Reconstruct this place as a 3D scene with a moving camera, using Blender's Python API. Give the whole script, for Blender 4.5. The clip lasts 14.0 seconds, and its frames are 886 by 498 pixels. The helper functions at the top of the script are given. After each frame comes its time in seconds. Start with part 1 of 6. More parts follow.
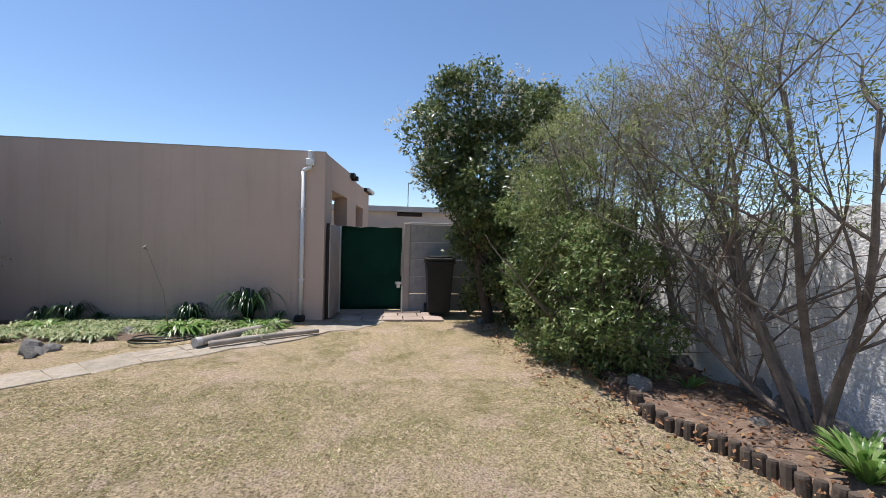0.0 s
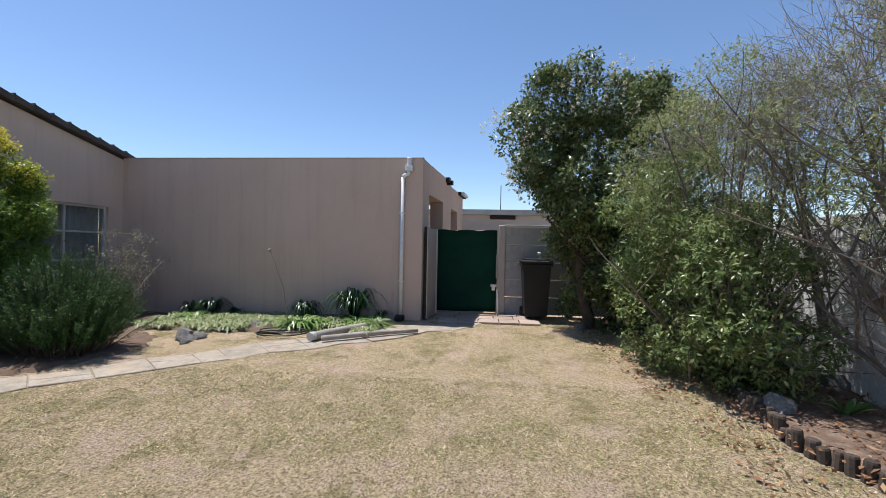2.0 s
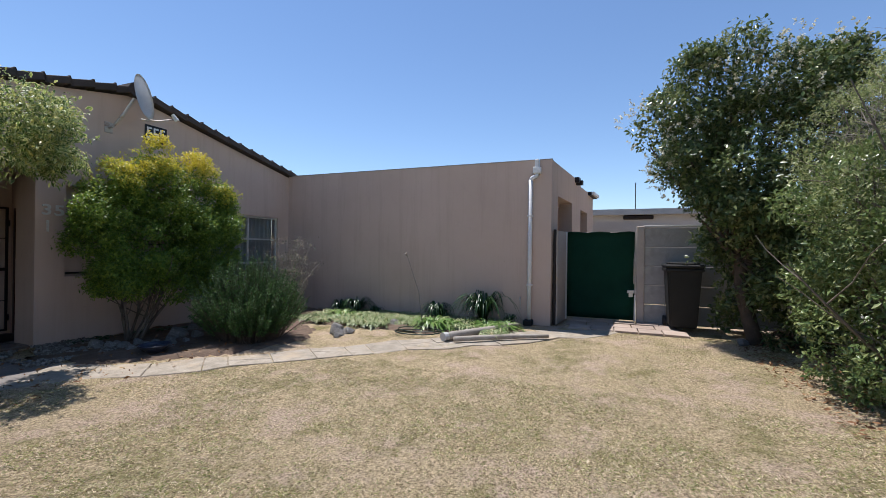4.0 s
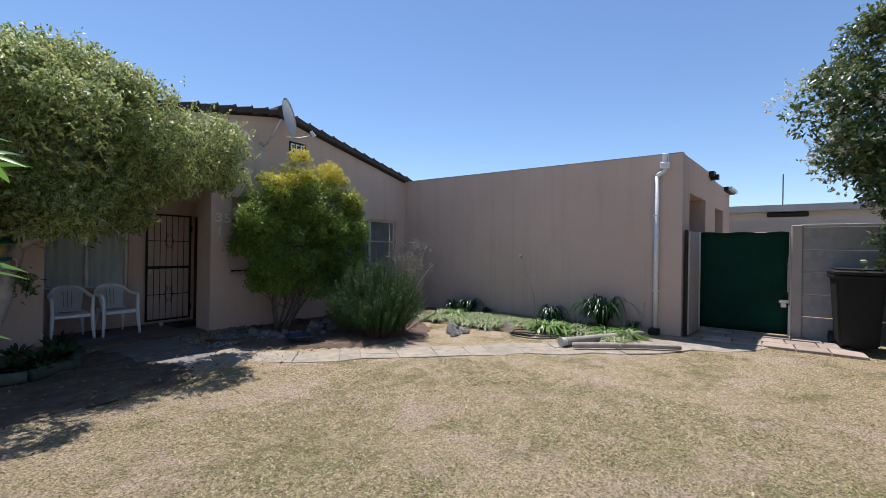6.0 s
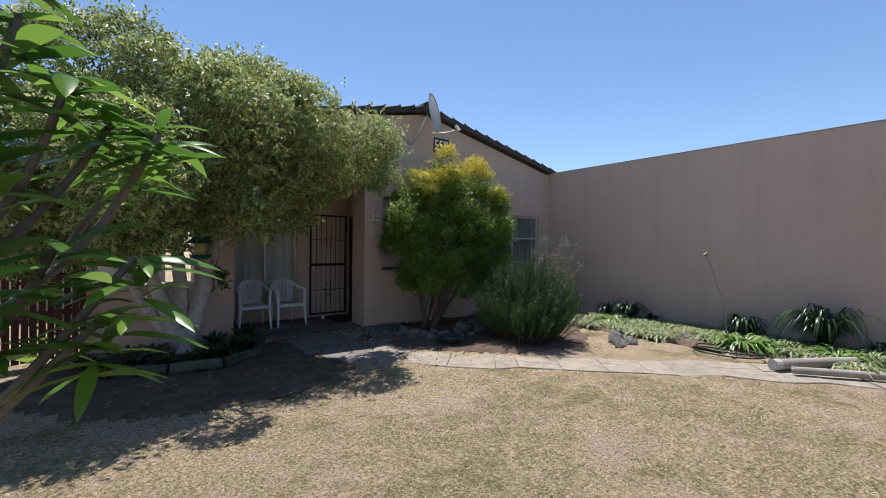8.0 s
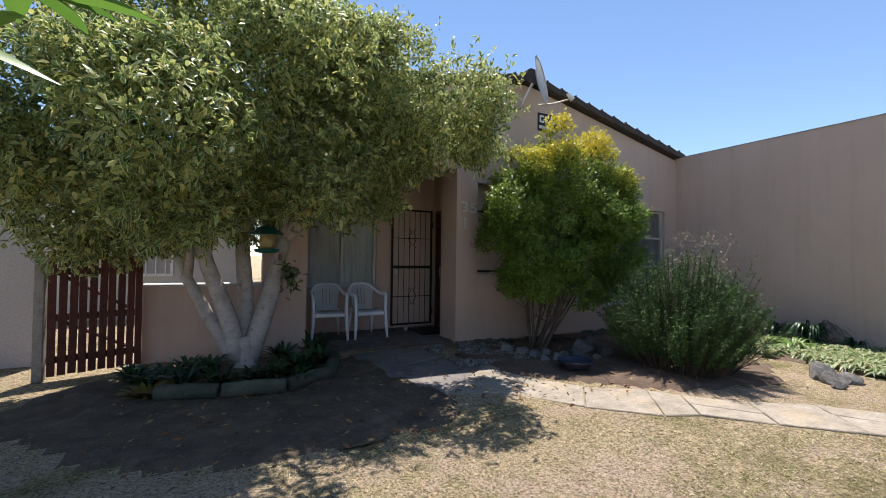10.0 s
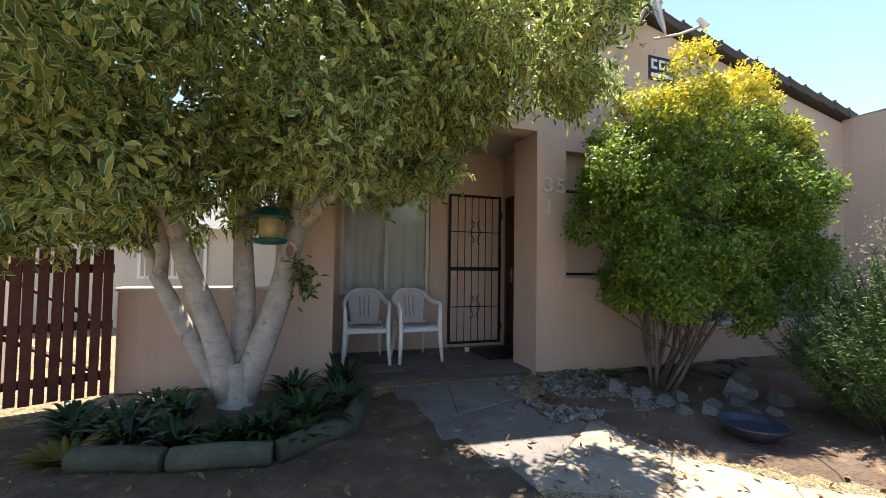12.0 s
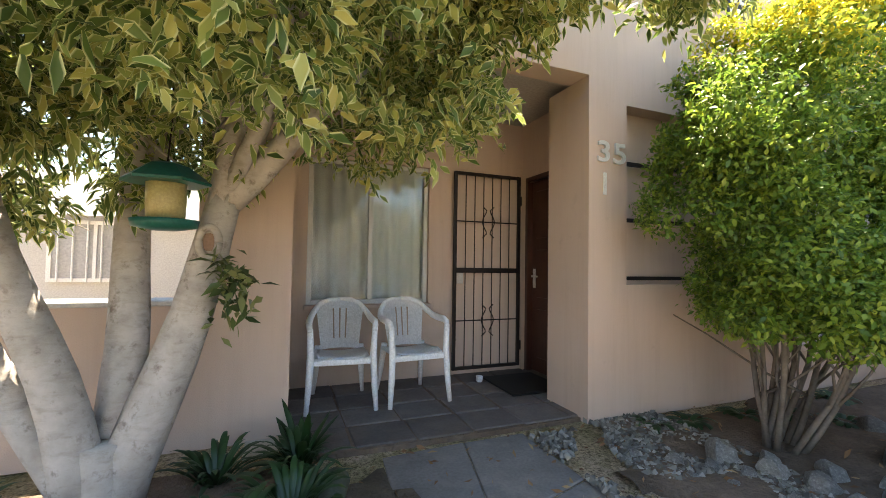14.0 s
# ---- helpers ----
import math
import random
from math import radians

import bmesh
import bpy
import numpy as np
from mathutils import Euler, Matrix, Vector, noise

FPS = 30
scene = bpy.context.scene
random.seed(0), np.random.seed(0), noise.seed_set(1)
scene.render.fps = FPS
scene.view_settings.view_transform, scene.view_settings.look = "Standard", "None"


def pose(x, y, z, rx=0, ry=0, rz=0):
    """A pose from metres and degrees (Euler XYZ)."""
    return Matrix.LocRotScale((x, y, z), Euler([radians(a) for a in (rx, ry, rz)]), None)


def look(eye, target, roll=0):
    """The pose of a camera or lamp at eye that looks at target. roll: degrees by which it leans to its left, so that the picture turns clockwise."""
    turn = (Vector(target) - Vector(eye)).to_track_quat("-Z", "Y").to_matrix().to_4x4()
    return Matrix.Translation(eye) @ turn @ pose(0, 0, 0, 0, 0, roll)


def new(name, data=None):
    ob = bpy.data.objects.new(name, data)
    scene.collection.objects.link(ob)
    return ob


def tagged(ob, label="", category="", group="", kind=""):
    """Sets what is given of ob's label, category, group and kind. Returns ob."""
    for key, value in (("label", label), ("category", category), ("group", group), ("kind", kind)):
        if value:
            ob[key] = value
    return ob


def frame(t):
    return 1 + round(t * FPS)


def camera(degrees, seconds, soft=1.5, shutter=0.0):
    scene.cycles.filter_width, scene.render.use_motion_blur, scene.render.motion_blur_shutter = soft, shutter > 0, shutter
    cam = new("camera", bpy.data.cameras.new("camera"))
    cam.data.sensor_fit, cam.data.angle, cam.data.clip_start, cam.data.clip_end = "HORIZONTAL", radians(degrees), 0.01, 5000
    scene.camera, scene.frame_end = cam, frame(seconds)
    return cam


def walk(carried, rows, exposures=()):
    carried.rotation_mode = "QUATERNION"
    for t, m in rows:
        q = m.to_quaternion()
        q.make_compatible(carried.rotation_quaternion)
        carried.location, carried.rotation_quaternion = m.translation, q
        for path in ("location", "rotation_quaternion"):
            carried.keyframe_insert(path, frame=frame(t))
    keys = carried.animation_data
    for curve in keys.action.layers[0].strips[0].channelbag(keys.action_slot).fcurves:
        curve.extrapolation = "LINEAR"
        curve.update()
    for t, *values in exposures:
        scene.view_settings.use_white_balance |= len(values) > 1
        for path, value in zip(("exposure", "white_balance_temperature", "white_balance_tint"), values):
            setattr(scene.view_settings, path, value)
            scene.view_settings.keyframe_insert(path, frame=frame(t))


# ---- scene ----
cam = camera(93.5, 14.0, soft=0.7)
PATH = [
    (0, (0.694, 0.384, 1.529), (2.678, 0.13, 1.518), 1.3),
    (0.5, (0.702, 0.394, 1.523), (2.695, 0.234, 1.515), 1.2),
    (1, (0.711, 0.411, 1.509), (2.71, 0.359, 1.505), 1.1),
    (1.5, (0.717, 0.445, 1.506), (2.716, 0.504, 1.503), 1.1),
    (2, (0.718, 0.483, 1.495), (2.71, 0.662, 1.494), 1.1),
    (2.5, (0.71, 0.532, 1.502), (2.682, 0.863, 1.5), 1.1),
    (3, (0.703, 0.558, 1.499), (2.643, 1.041, 1.5), 0.9),
    (5.5, (0.588, 0.724, 1.52), (2.282, 1.788, 1.522), 0.9),
    (6, (0.541, 0.801, 1.522), (2.166, 1.966, 1.524), 0.9),
    (6.5, (0.498, 0.912, 1.516), (2.05, 2.172, 1.516), 0.9),
    (7, (0.512, 1.05, 1.493), (1.974, 2.414, 1.492), 0.8),
    (7.5, (0.571, 1.265, 1.482), (1.91, 2.75, 1.473), 0.8),
    (8, (0.661, 1.519, 1.503), (1.875, 3.109, 1.488), 0.6),
    (8.5, (0.738, 1.784, 1.487), (1.85, 3.447, 1.471), 0.7),
    (11, (1.396, 3.82, 1.145), (2.217, 5.642, 1.214), 0.6),
    (11.5, (1.561, 4.168, 1.138), (2.309, 6.022, 1.207), 0.6),
    (12, (1.733, 4.497, 1.159), (2.377, 6.389, 1.23), 0.8),
    (12.5, (1.807, 4.846, 1.18), (2.434, 6.744, 1.243), 0.9),
    (13, (1.842, 5.218, 1.188), (2.479, 7.113, 1.253), 0.9),
    (13.5, (1.951, 5.567, 1.171), (2.623, 7.45, 1.233), 0.9),
    (14, (1.976, 5.883, 1.164), (2.702, 7.745, 1.232), 0.9),
]
EXPOSURES = [(0, 0.48, 5900, 12), (6.5, 0.4, 5750, 12), (8.5, 0.45, 5900, 12), (11, 1.15, 6350, 12), (12, 1.7, 6700, 11), (13, 2.3, 6950, 10), (14, 2.85, 7400, 10)]
walk(cam, [(t, look(eye, target, roll)) for t, eye, target, roll in PATH], EXPOSURES)

# world, sun, exposure
SUN_DIR = Vector((0.15, 0.32, 1.0)).normalized()
world = bpy.data.worlds.new("sky")
scene.world = world
world.use_nodes = True
wn = world.node_tree.nodes
sky = wn.new("ShaderNodeTexSky")
sky.sky_type = "NISHITA"
sky.sun_disc = False
sky.sun_elevation = math.asin(SUN_DIR.z)
sky.sun_rotation = math.atan2(SUN_DIR.x, SUN_DIR.y)
sky.air_density, sky.dust_density, sky.ozone_density = 1.0, 0.0, 1.2
wn["Background"].inputs["Strength"].default_value = 0.105
world.node_tree.links.new(sky.outputs[0], wn["Background"].inputs["Color"])
sun_data = bpy.data.lights.new("sun", "SUN")
sun_data.energy, sun_data.angle, sun_data.color = 4.9, radians(0.53), (1.0, 0.91, 0.79)
sun = new("sun", sun_data)
sun.matrix_world = look(SUN_DIR * 60, (0, 0, 0))


# ---------- materials ----------
def nodes_of(name, rough=0.8, metal=0.0, spec=0.3):
    m = bpy.data.materials.new(name)
    m.use_nodes = True
    n, l = m.node_tree.nodes, m.node_tree.links
    b = n["Principled BSDF"]
    b.inputs["Roughness"].default_value = rough
    b.inputs["Metallic"].default_value = metal
    b.inputs["Specular IOR Level"].default_value = spec
    return m, n, l, b


def ramp_node(n, stops):
    r = n.new("ShaderNodeValToRGB")
    while len(r.color_ramp.elements) < len(stops):
        r.color_ramp.elements.new(0.5)
    for e, (p, c) in zip(r.color_ramp.elements, stops):
        e.position, e.color = p, (*c, 1)
    return r


def coords(n, kind="Object"):
    return n.new("ShaderNodeTexCoord").outputs[kind]


def noise_node(n, l, scale, detail=4, rough=0.55, vec=None):
    t = n.new("ShaderNodeTexNoise")
    t.inputs["Scale"].default_value, t.inputs["Detail"].default_value, t.inputs["Roughness"].default_value = scale, detail, rough
    l.new(vec if vec else coords(n), t.inputs["Vector"])
    return t.outputs["Fac"]


def mixed(n, l, fac, a, b, mode="MIX"):
    m = n.new("ShaderNodeMix")
    m.data_type, m.blend_type = "RGBA", mode
    for sock, v in ((m.inputs["Factor"], fac), (m.inputs["A"], a), (m.inputs["B"], b)):
        if isinstance(v, (int, float)):
            sock.default_value = v
        elif isinstance(v, tuple):
            sock.default_value = (*v, 1)
        else:
            l.new(v, sock)
    return m.outputs["Result"]


def bump(n, l, b, height, strength=0.3, dist=0.01):
    k = n.new("ShaderNodeBump")
    k.inputs["Strength"].default_value, k.inputs["Distance"].default_value = strength, dist
    l.new(height, k.inputs["Height"])
    l.new(k.outputs["Normal"], b.inputs["Normal"])


def surface(name, c1, c2, big=1.5, fine=60, rough=0.85, metal=0.0, stain=None, relief=0.25, rel_dist=0.006, spec=0.3, per_object=0.0):
    """Two-scale mottled surface: c1 to c2 by a broad noise, grain by a fine one, optional stains, relief."""
    m, n, l, b = nodes_of(name, rough, metal, spec)
    vec = coords(n)
    broad = ramp_node(n, [(0.3, c1), (0.7, c2)])
    l.new(noise_node(n, l, big, 5, 0.6, vec), broad.inputs[0])
    grain = ramp_node(n, [(0.25, (0.78,) * 3), (0.75, (1.12,) * 3)])
    fine_fac = noise_node(n, l, fine, 3, 0.6, vec)
    l.new(fine_fac, grain.inputs[0])
    col = mixed(n, l, 1.0, broad.outputs[0], grain.outputs[0], "MULTIPLY")
    if stain:
        sc, amount, c = stain
        mask = ramp_node(n, [(0.52, (0, 0, 0)), (0.72, (amount,) * 3)])
        l.new(noise_node(n, l, sc, 6, 0.65, vec), mask.inputs[0])
        col = mixed(n, l, mask.outputs[0], col, c)
    if per_object:
        oi = n.new("ShaderNodeObjectInfo")
        pr = ramp_node(n, [(0.0, (1 - per_object,) * 3), (1.0, (1 + per_object,) * 3)])
        l.new(oi.outputs["Random"], pr.inputs[0])
        col = mixed(n, l, 1.0, col, pr.outputs[0], "MULTIPLY")
    l.new(col, b.inputs["Base Color"])
    if relief:
        bump(n, l, b, fine_fac, relief, rel_dist)
    return m


def leaf_material(name, stops, rough=0.45, trans=0.35, edge=None, tip=None):
    """Leaf tones by island, part of the light let through; edge: pale rim by the leaf's own cross coordinate; tip: colour by height (z0, z1, colour)."""
    m, n, l, b = nodes_of(name, rough, 0.0, 0.4)
    geo = n.new("ShaderNodeNewGeometry")
    tone = ramp_node(n, stops)
    l.new(geo.outputs["Random Per Island"], tone.inputs[0])
    col = tone.outputs[0]
    if edge:
        at = n.new("ShaderNodeAttribute")
        at.attribute_name = "rim"
        mask = ramp_node(n, [(0.66, (0, 0, 0)), (0.95, (1, 1, 1))])
        l.new(at.outputs["Fac"], mask.inputs[0])
        col = mixed(n, l, mask.outputs[0], col, edge)
    if tip:
        at = n.new("ShaderNodeAttribute")
        at.attribute_name = "age"
        mask = ramp_node(n, [(0.3, (0, 0, 0)), (0.95, (1, 1, 1))])
        l.new(at.outputs["Fac"], mask.inputs[0])
        col = mixed(n, l, mask.outputs[0], col, tip)
    l.new(col, b.inputs["Base Color"])
    tr = n.new("ShaderNodeBsdfTranslucent")
    l.new(col, tr.inputs["Color"])
    mx = n.new("ShaderNodeMixShader")
    mx.inputs[0].default_value = trans
    l.new(b.outputs[0], mx.inputs[1])
    l.new(tr.outputs[0], mx.inputs[2])
    l.new(mx.outputs[0], n["Material Output"].inputs["Surface"])
    return m


def wall_paint(name, c1, c2):
    """Painted cement plaster: trowel waves, fine grit, faint dirt and rain streaks."""
    m, n, l, b = nodes_of(name, 0.9, 0.0, 0.2)
    vec = coords(n)
    broad = ramp_node(n, [(0.3, c1), (0.7, c2)])
    l.new(noise_node(n, l, 0.8, 5, 0.6, vec), broad.inputs[0])
    stretch = n.new("ShaderNodeMapping")
    stretch.inputs["Scale"].default_value = (5.0, 5.0, 0.35)
    l.new(vec, stretch.inputs["Vector"])
    streak = ramp_node(n, [(0.5, (1, 1, 1)), (0.8, (0.86, 0.85, 0.84))])
    l.new(noise_node(n, l, 1.0, 5, 0.65, stretch.outputs[0]), streak.inputs[0])
    col = mixed(n, l, 1.0, broad.outputs[0], streak.outputs[0], "MULTIPLY")
    spots = ramp_node(n, [(0.62, (0, 0, 0)), (0.8, (0.35,) * 3)])
    l.new(noise_node(n, l, 6, 6, 0.7, vec), spots.inputs[0])
    col = mixed(n, l, spots.outputs[0], col, (0.30, 0.25, 0.21))
    l.new(col, b.inputs["Base Color"])
    wav = noise_node(n, l, 9, 3, 0.5, vec)
    grit = noise_node(n, l, 160, 2, 0.5, vec)
    add = n.new("ShaderNodeMath")
    add.operation = "MULTIPLY_ADD"
    l.new(wav, add.inputs[0])
    add.inputs[1].default_value = 1.5
    l.new(grit, add.inputs[2])
    bump(n, l, b, add.outputs[0], 0.35, 0.006)
    return m


def bark_material():
    """Pale smooth bark with fine cross wrinkles, grey blotches and dark cracks."""
    m, n, l, b = nodes_of("pale_bark", 0.95, 0.0, 0.2)
    vec = coords(n)
    tone = ramp_node(n, [(0.3, (0.33, 0.295, 0.26)), (0.7, (0.52, 0.48, 0.44))])
    l.new(noise_node(n, l, 6, 6, 0.65, vec), tone.inputs[0])
    sq = n.new("ShaderNodeMapping")
    sq.inputs["Scale"].default_value = (13, 13, 34)
    l.new(vec, sq.inputs["Vector"])
    wr = noise_node(n, l, 1.0, 5, 0.65, sq.outputs[0])
    lines = ramp_node(n, [(0.3, (0.84, 0.82, 0.8)), (0.5, (1.03, 1.03, 1.03))])
    l.new(wr, lines.inputs[0])
    col = mixed(n, l, 1.0, tone.outputs[0], lines.outputs[0], "MULTIPLY")
    dark = ramp_node(n, [(0.56, (0, 0, 0)), (0.7, (0.75,) * 3)])
    l.new(noise_node(n, l, 13, 6, 0.7, vec), dark.inputs[0])
    col = mixed(n, l, dark.outputs[0], col, (0.14, 0.105, 0.08))
    l.new(col, b.inputs["Base Color"])
    bump(n, l, b, wr, 0.6, 0.008)
    return m


M_WALL = wall_paint("plaster_beige", (0.50, 0.385, 0.315), (0.56, 0.435, 0.36))
M_WALL_IN = surface("inner_room_plaster", (0.4, 0.37, 0.33), (0.45, 0.42, 0.38), 1, 40)
M_ROOF = surface("roof_tile_dark", (0.045, 0.037, 0.034), (0.085, 0.068, 0.06), 3, 50, 0.85, per_object=0.15)
M_WHITE = surface("white_paint", (0.66, 0.66, 0.66), (0.76, 0.76, 0.75), 2, 80, 0.5, stain=(5, 0.4, (0.42, 0.39, 0.35)), relief=0.08)
M_CONC = surface("precast_concrete", (0.30, 0.29, 0.28), (0.39, 0.375, 0.36), 2.5, 90, 0.92, stain=(3, 0.5, (0.2, 0.19, 0.18)), relief=0.4)
M_POST = surface("painted_concrete_post", (0.42, 0.36, 0.32), (0.48, 0.42, 0.37), 3, 90, 0.9, stain=(6, 0.4, (0.3, 0.27, 0.24)))
M_ROUGH = surface("roughcast_wall", (0.74, 0.73, 0.72), (0.85, 0.84, 0.825), 0.9, 38, 0.95, stain=(1.2, 0.35, (0.6, 0.585, 0.57)), relief=1.0, rel_dist=0.02)
M_GATE = surface("green_shade_cloth", (0.005, 0.05, 0.03), (0.008, 0.07, 0.042), 2, 220, 0.75, stain=(4, 0.3, (0.01, 0.05, 0.035)), relief=0.3)
M_RUST = surface("weathered_steel", (0.45, 0.42, 0.38), (0.55, 0.52, 0.48), 6, 70, 0.6, 0.2, stain=(9, 0.9, (0.22, 0.10, 0.05)))
M_BIN = surface("black_plastic", (0.006, 0.006, 0.006), (0.011, 0.011, 0.011), 3, 120, 0.6, relief=0.05, spec=0.4)
M_WOODG = surface("red_brown_painted_wood", (0.075, 0.022, 0.016), (0.11, 0.035, 0.024), 4, 60, 0.6, stain=(8, 0.5, (0.16, 0.08, 0.055)), per_object=0.15)
M_DOOR = surface("varnished_dark_door", (0.045, 0.014, 0.008), (0.075, 0.022, 0.012), 3, 50, 0.35, relief=0.1, spec=0.5)
M_BLACK = surface("black_steel", (0.018, 0.013, 0.012), (0.03, 0.022, 0.02), 8, 90, 0.5, 0.3, relief=0.05)
M_PLASTIC = surface("white_plastic_chair", (0.78, 0.79, 0.81), (0.84, 0.85, 0.86), 3, 70, 0.42, relief=0.03, spec=0.45, stain=(6, 0.25, (0.5, 0.48, 0.45)))
M_ALU = surface("window_frame_metal", (0.48, 0.47, 0.45), (0.56, 0.55, 0.53), 5, 80, 0.5, 0.2, relief=0.05)
M_CHROME = surface("worn_metal", (0.5, 0.5, 0.5), (0.6, 0.6, 0.6), 9, 90, 0.35, 0.9, relief=0.05)
M_SILVER = surface("brushed_letter_metal", (0.62, 0.61, 0.58), (0.7, 0.69, 0.66), 9, 120, 0.45, 0.3, relief=0.05)
M_SLATE = surface("porch_slate", (0.10, 0.085, 0.08), (0.16, 0.135, 0.125), 4, 50, 0.7, stain=(2.5, 0.5, (0.21, 0.17, 0.14)), relief=0.35, per_object=0.25)
M_PATH = surface("path_concrete", (0.25, 0.215, 0.165), (0.40, 0.35, 0.285), 5.5, 40, 0.97, stain=(2.2, 0.95, (0.40, 0.32, 0.225)), relief=0.9, rel_dist=0.012, per_object=0.08)
M_LOG = surface("grey_weathered_log", (0.27, 0.235, 0.20), (0.40, 0.36, 0.31), 5, 50, 0.95, stain=(9, 0.5, (0.16, 0.13, 0.11)), relief=0.5, per_object=0.15)
M_EDGE = surface("dark_split_pole", (0.06, 0.045, 0.035), (0.12, 0.095, 0.075), 8, 60, 0.95, relief=0.5, per_object=0.3)
M_BARK = bark_material()
M_BARK_D = surface("brown_bark", (0.065, 0.048, 0.036), (0.12, 0.09, 0.068), 6, 50, 0.95, relief=0.7, rel_dist=0.01)
M_TWIG = surface("dry_twig", (0.22, 0.185, 0.155), (0.36, 0.32, 0.28), 9, 60, 0.95, relief=0.3)
M_STEM = surface("grey_brown_stem", (0.11, 0.088, 0.07), (0.2, 0.168, 0.14), 7, 50, 0.95, relief=0.5, rel_dist=0.008)
M_ROCK = surface("garden_rock", (0.17, 0.16, 0.15), (0.31, 0.295, 0.275), 4, 40, 0.95, stain=(7, 0.6, (0.5, 0.48, 0.45)), relief=0.9, rel_dist=0.015, per_object=0.3)
M_SOIL = surface("garden_soil", (0.10, 0.07, 0.05), (0.19, 0.135, 0.10), 2.2, 45, 1.0, stain=(6, 0.6, (0.27, 0.19, 0.13)), relief=0.9, rel_dist=0.02)
M_MULCH = surface("leaf_litter", (0.12, 0.08, 0.058), (0.23, 0.16, 0.115), 3, 40, 1.0, stain=(7, 0.6, (0.38, 0.30, 0.23)), relief=0.9, rel_dist=0.02)
M_GREY_CURB = surface("mossy_kerb", (0.055, 0.065, 0.045), (0.11, 0.12, 0.085), 4, 50, 0.95, stain=(6, 0.6, (0.16, 0.15, 0.12)), relief=0.6, per_object=0.15)
M_RUBBER = surface("dark_hose", (0.012, 0.02, 0.014), (0.03, 0.045, 0.03), 5, 60, 0.5)
M_BLUE = surface("blue_glaze", (0.025, 0.03, 0.05), (0.05, 0.055, 0.08), 5, 60, 0.35, relief=0.1)
M_TEAL = surface("feeder_green_plastic", (0.01, 0.09, 0.075), (0.015, 0.12, 0.10), 5, 60, 0.4, relief=0.05)
M_CURT = surface("net_curtain", (0.62, 0.61, 0.57), (0.74, 0.73, 0.69), 3, 120, 0.95, relief=0.3)
M_SIGN_B = surface("sign_black", (0.01, 0.01, 0.011), (0.015, 0.015, 0.016), 4, 60, 0.5, relief=0)
M_SIGN_W = surface("sign_white", (0.7, 0.7, 0.68), (0.75, 0.75, 0.73), 4, 60, 0.6, relief=0)
M_ROOFG = surface("fibre_cement_roof", (0.33, 0.33, 0.33), (0.42, 0.42, 0.42), 1.2, 30, 0.95)
M_NEIGH = surface("neighbour_plaster", (0.44, 0.40, 0.365), (0.5, 0.46, 0.425), 1.0, 50, 0.9)
M_NEIGH_W = surface("neighbour_white_wall", (0.46, 0.45, 0.43), (0.54, 0.53, 0.51), 1.0, 50, 0.9)


def glass_material():
    m, n, l, b = nodes_of("window_glass", 0.03, 0.0, 0.5)
    b.inputs["Base Color"].default_value = (0.9, 0.93, 0.93, 1)
    b.inputs["Transmission Weight"].default_value = 1.0
    b.inputs["IOR"].default_value = 1.45
    return m


M_GLASS = glass_material()


def lawn_material():
    """Dry kikuyu lawn: straw and green mottling with bare sandy patches."""
    m, n, l, b = nodes_of("dry_lawn", 1.0, 0.0, 0.1)
    vec = coords(n)
    straw = ramp_node(n, [(0.32, (0.30, 0.235, 0.14)), (0.62, (0.68, 0.555, 0.37))])
    l.new(noise_node(n, l, 26, 6, 0.75, vec), straw.inputs[0])
    green = ramp_node(n, [(0.3, (0.15, 0.15, 0.05)), (0.7, (0.28, 0.26, 0.11))])
    l.new(noise_node(n, l, 30, 5, 0.7, vec), green.inputs[0])
    gm = ramp_node(n, [(0.5, (0, 0, 0)), (0.62, (0.75,) * 3)])
    l.new(noise_node(n, l, 1.3, 8, 0.75, vec), gm.inputs[0])
    col = mixed(n, l, gm.outputs[0], straw.outputs[0], green.outputs[0])
    sand = ramp_node(n, [(0.3, (0.50, 0.38, 0.29)), (0.7, (0.68, 0.54, 0.43))])
    l.new(noise_node(n, l, 34, 5, 0.65, vec), sand.inputs[0])
    sm = ramp_node(n, [(0.50, (0, 0, 0)), (0.60, (0.92,) * 3)])
    l.new(noise_node(n, l, 1.0, 8, 0.74, vec), sm.inputs[0])
    col = mixed(n, l, sm.outputs[0], col, sand.outputs[0])
    # fine dark noise paints the shadowed gaps between blades
    gap_shade = ramp_node(n, [(0.38, (0.34, 0.32, 0.28)), (0.54, (1.12, 1.1, 1.06))])
    l.new(noise_node(n, l, 55, 5, 0.75, vec), gap_shade.inputs[0])
    col = mixed(n, l, 1.0, col, gap_shade.outputs[0], "MULTIPLY")
    l.new(col, b.inputs["Base Color"])
    bump(n, l, b, noise_node(n, l, 45, 5, 0.75, vec), 1.0, 0.05)
    return m


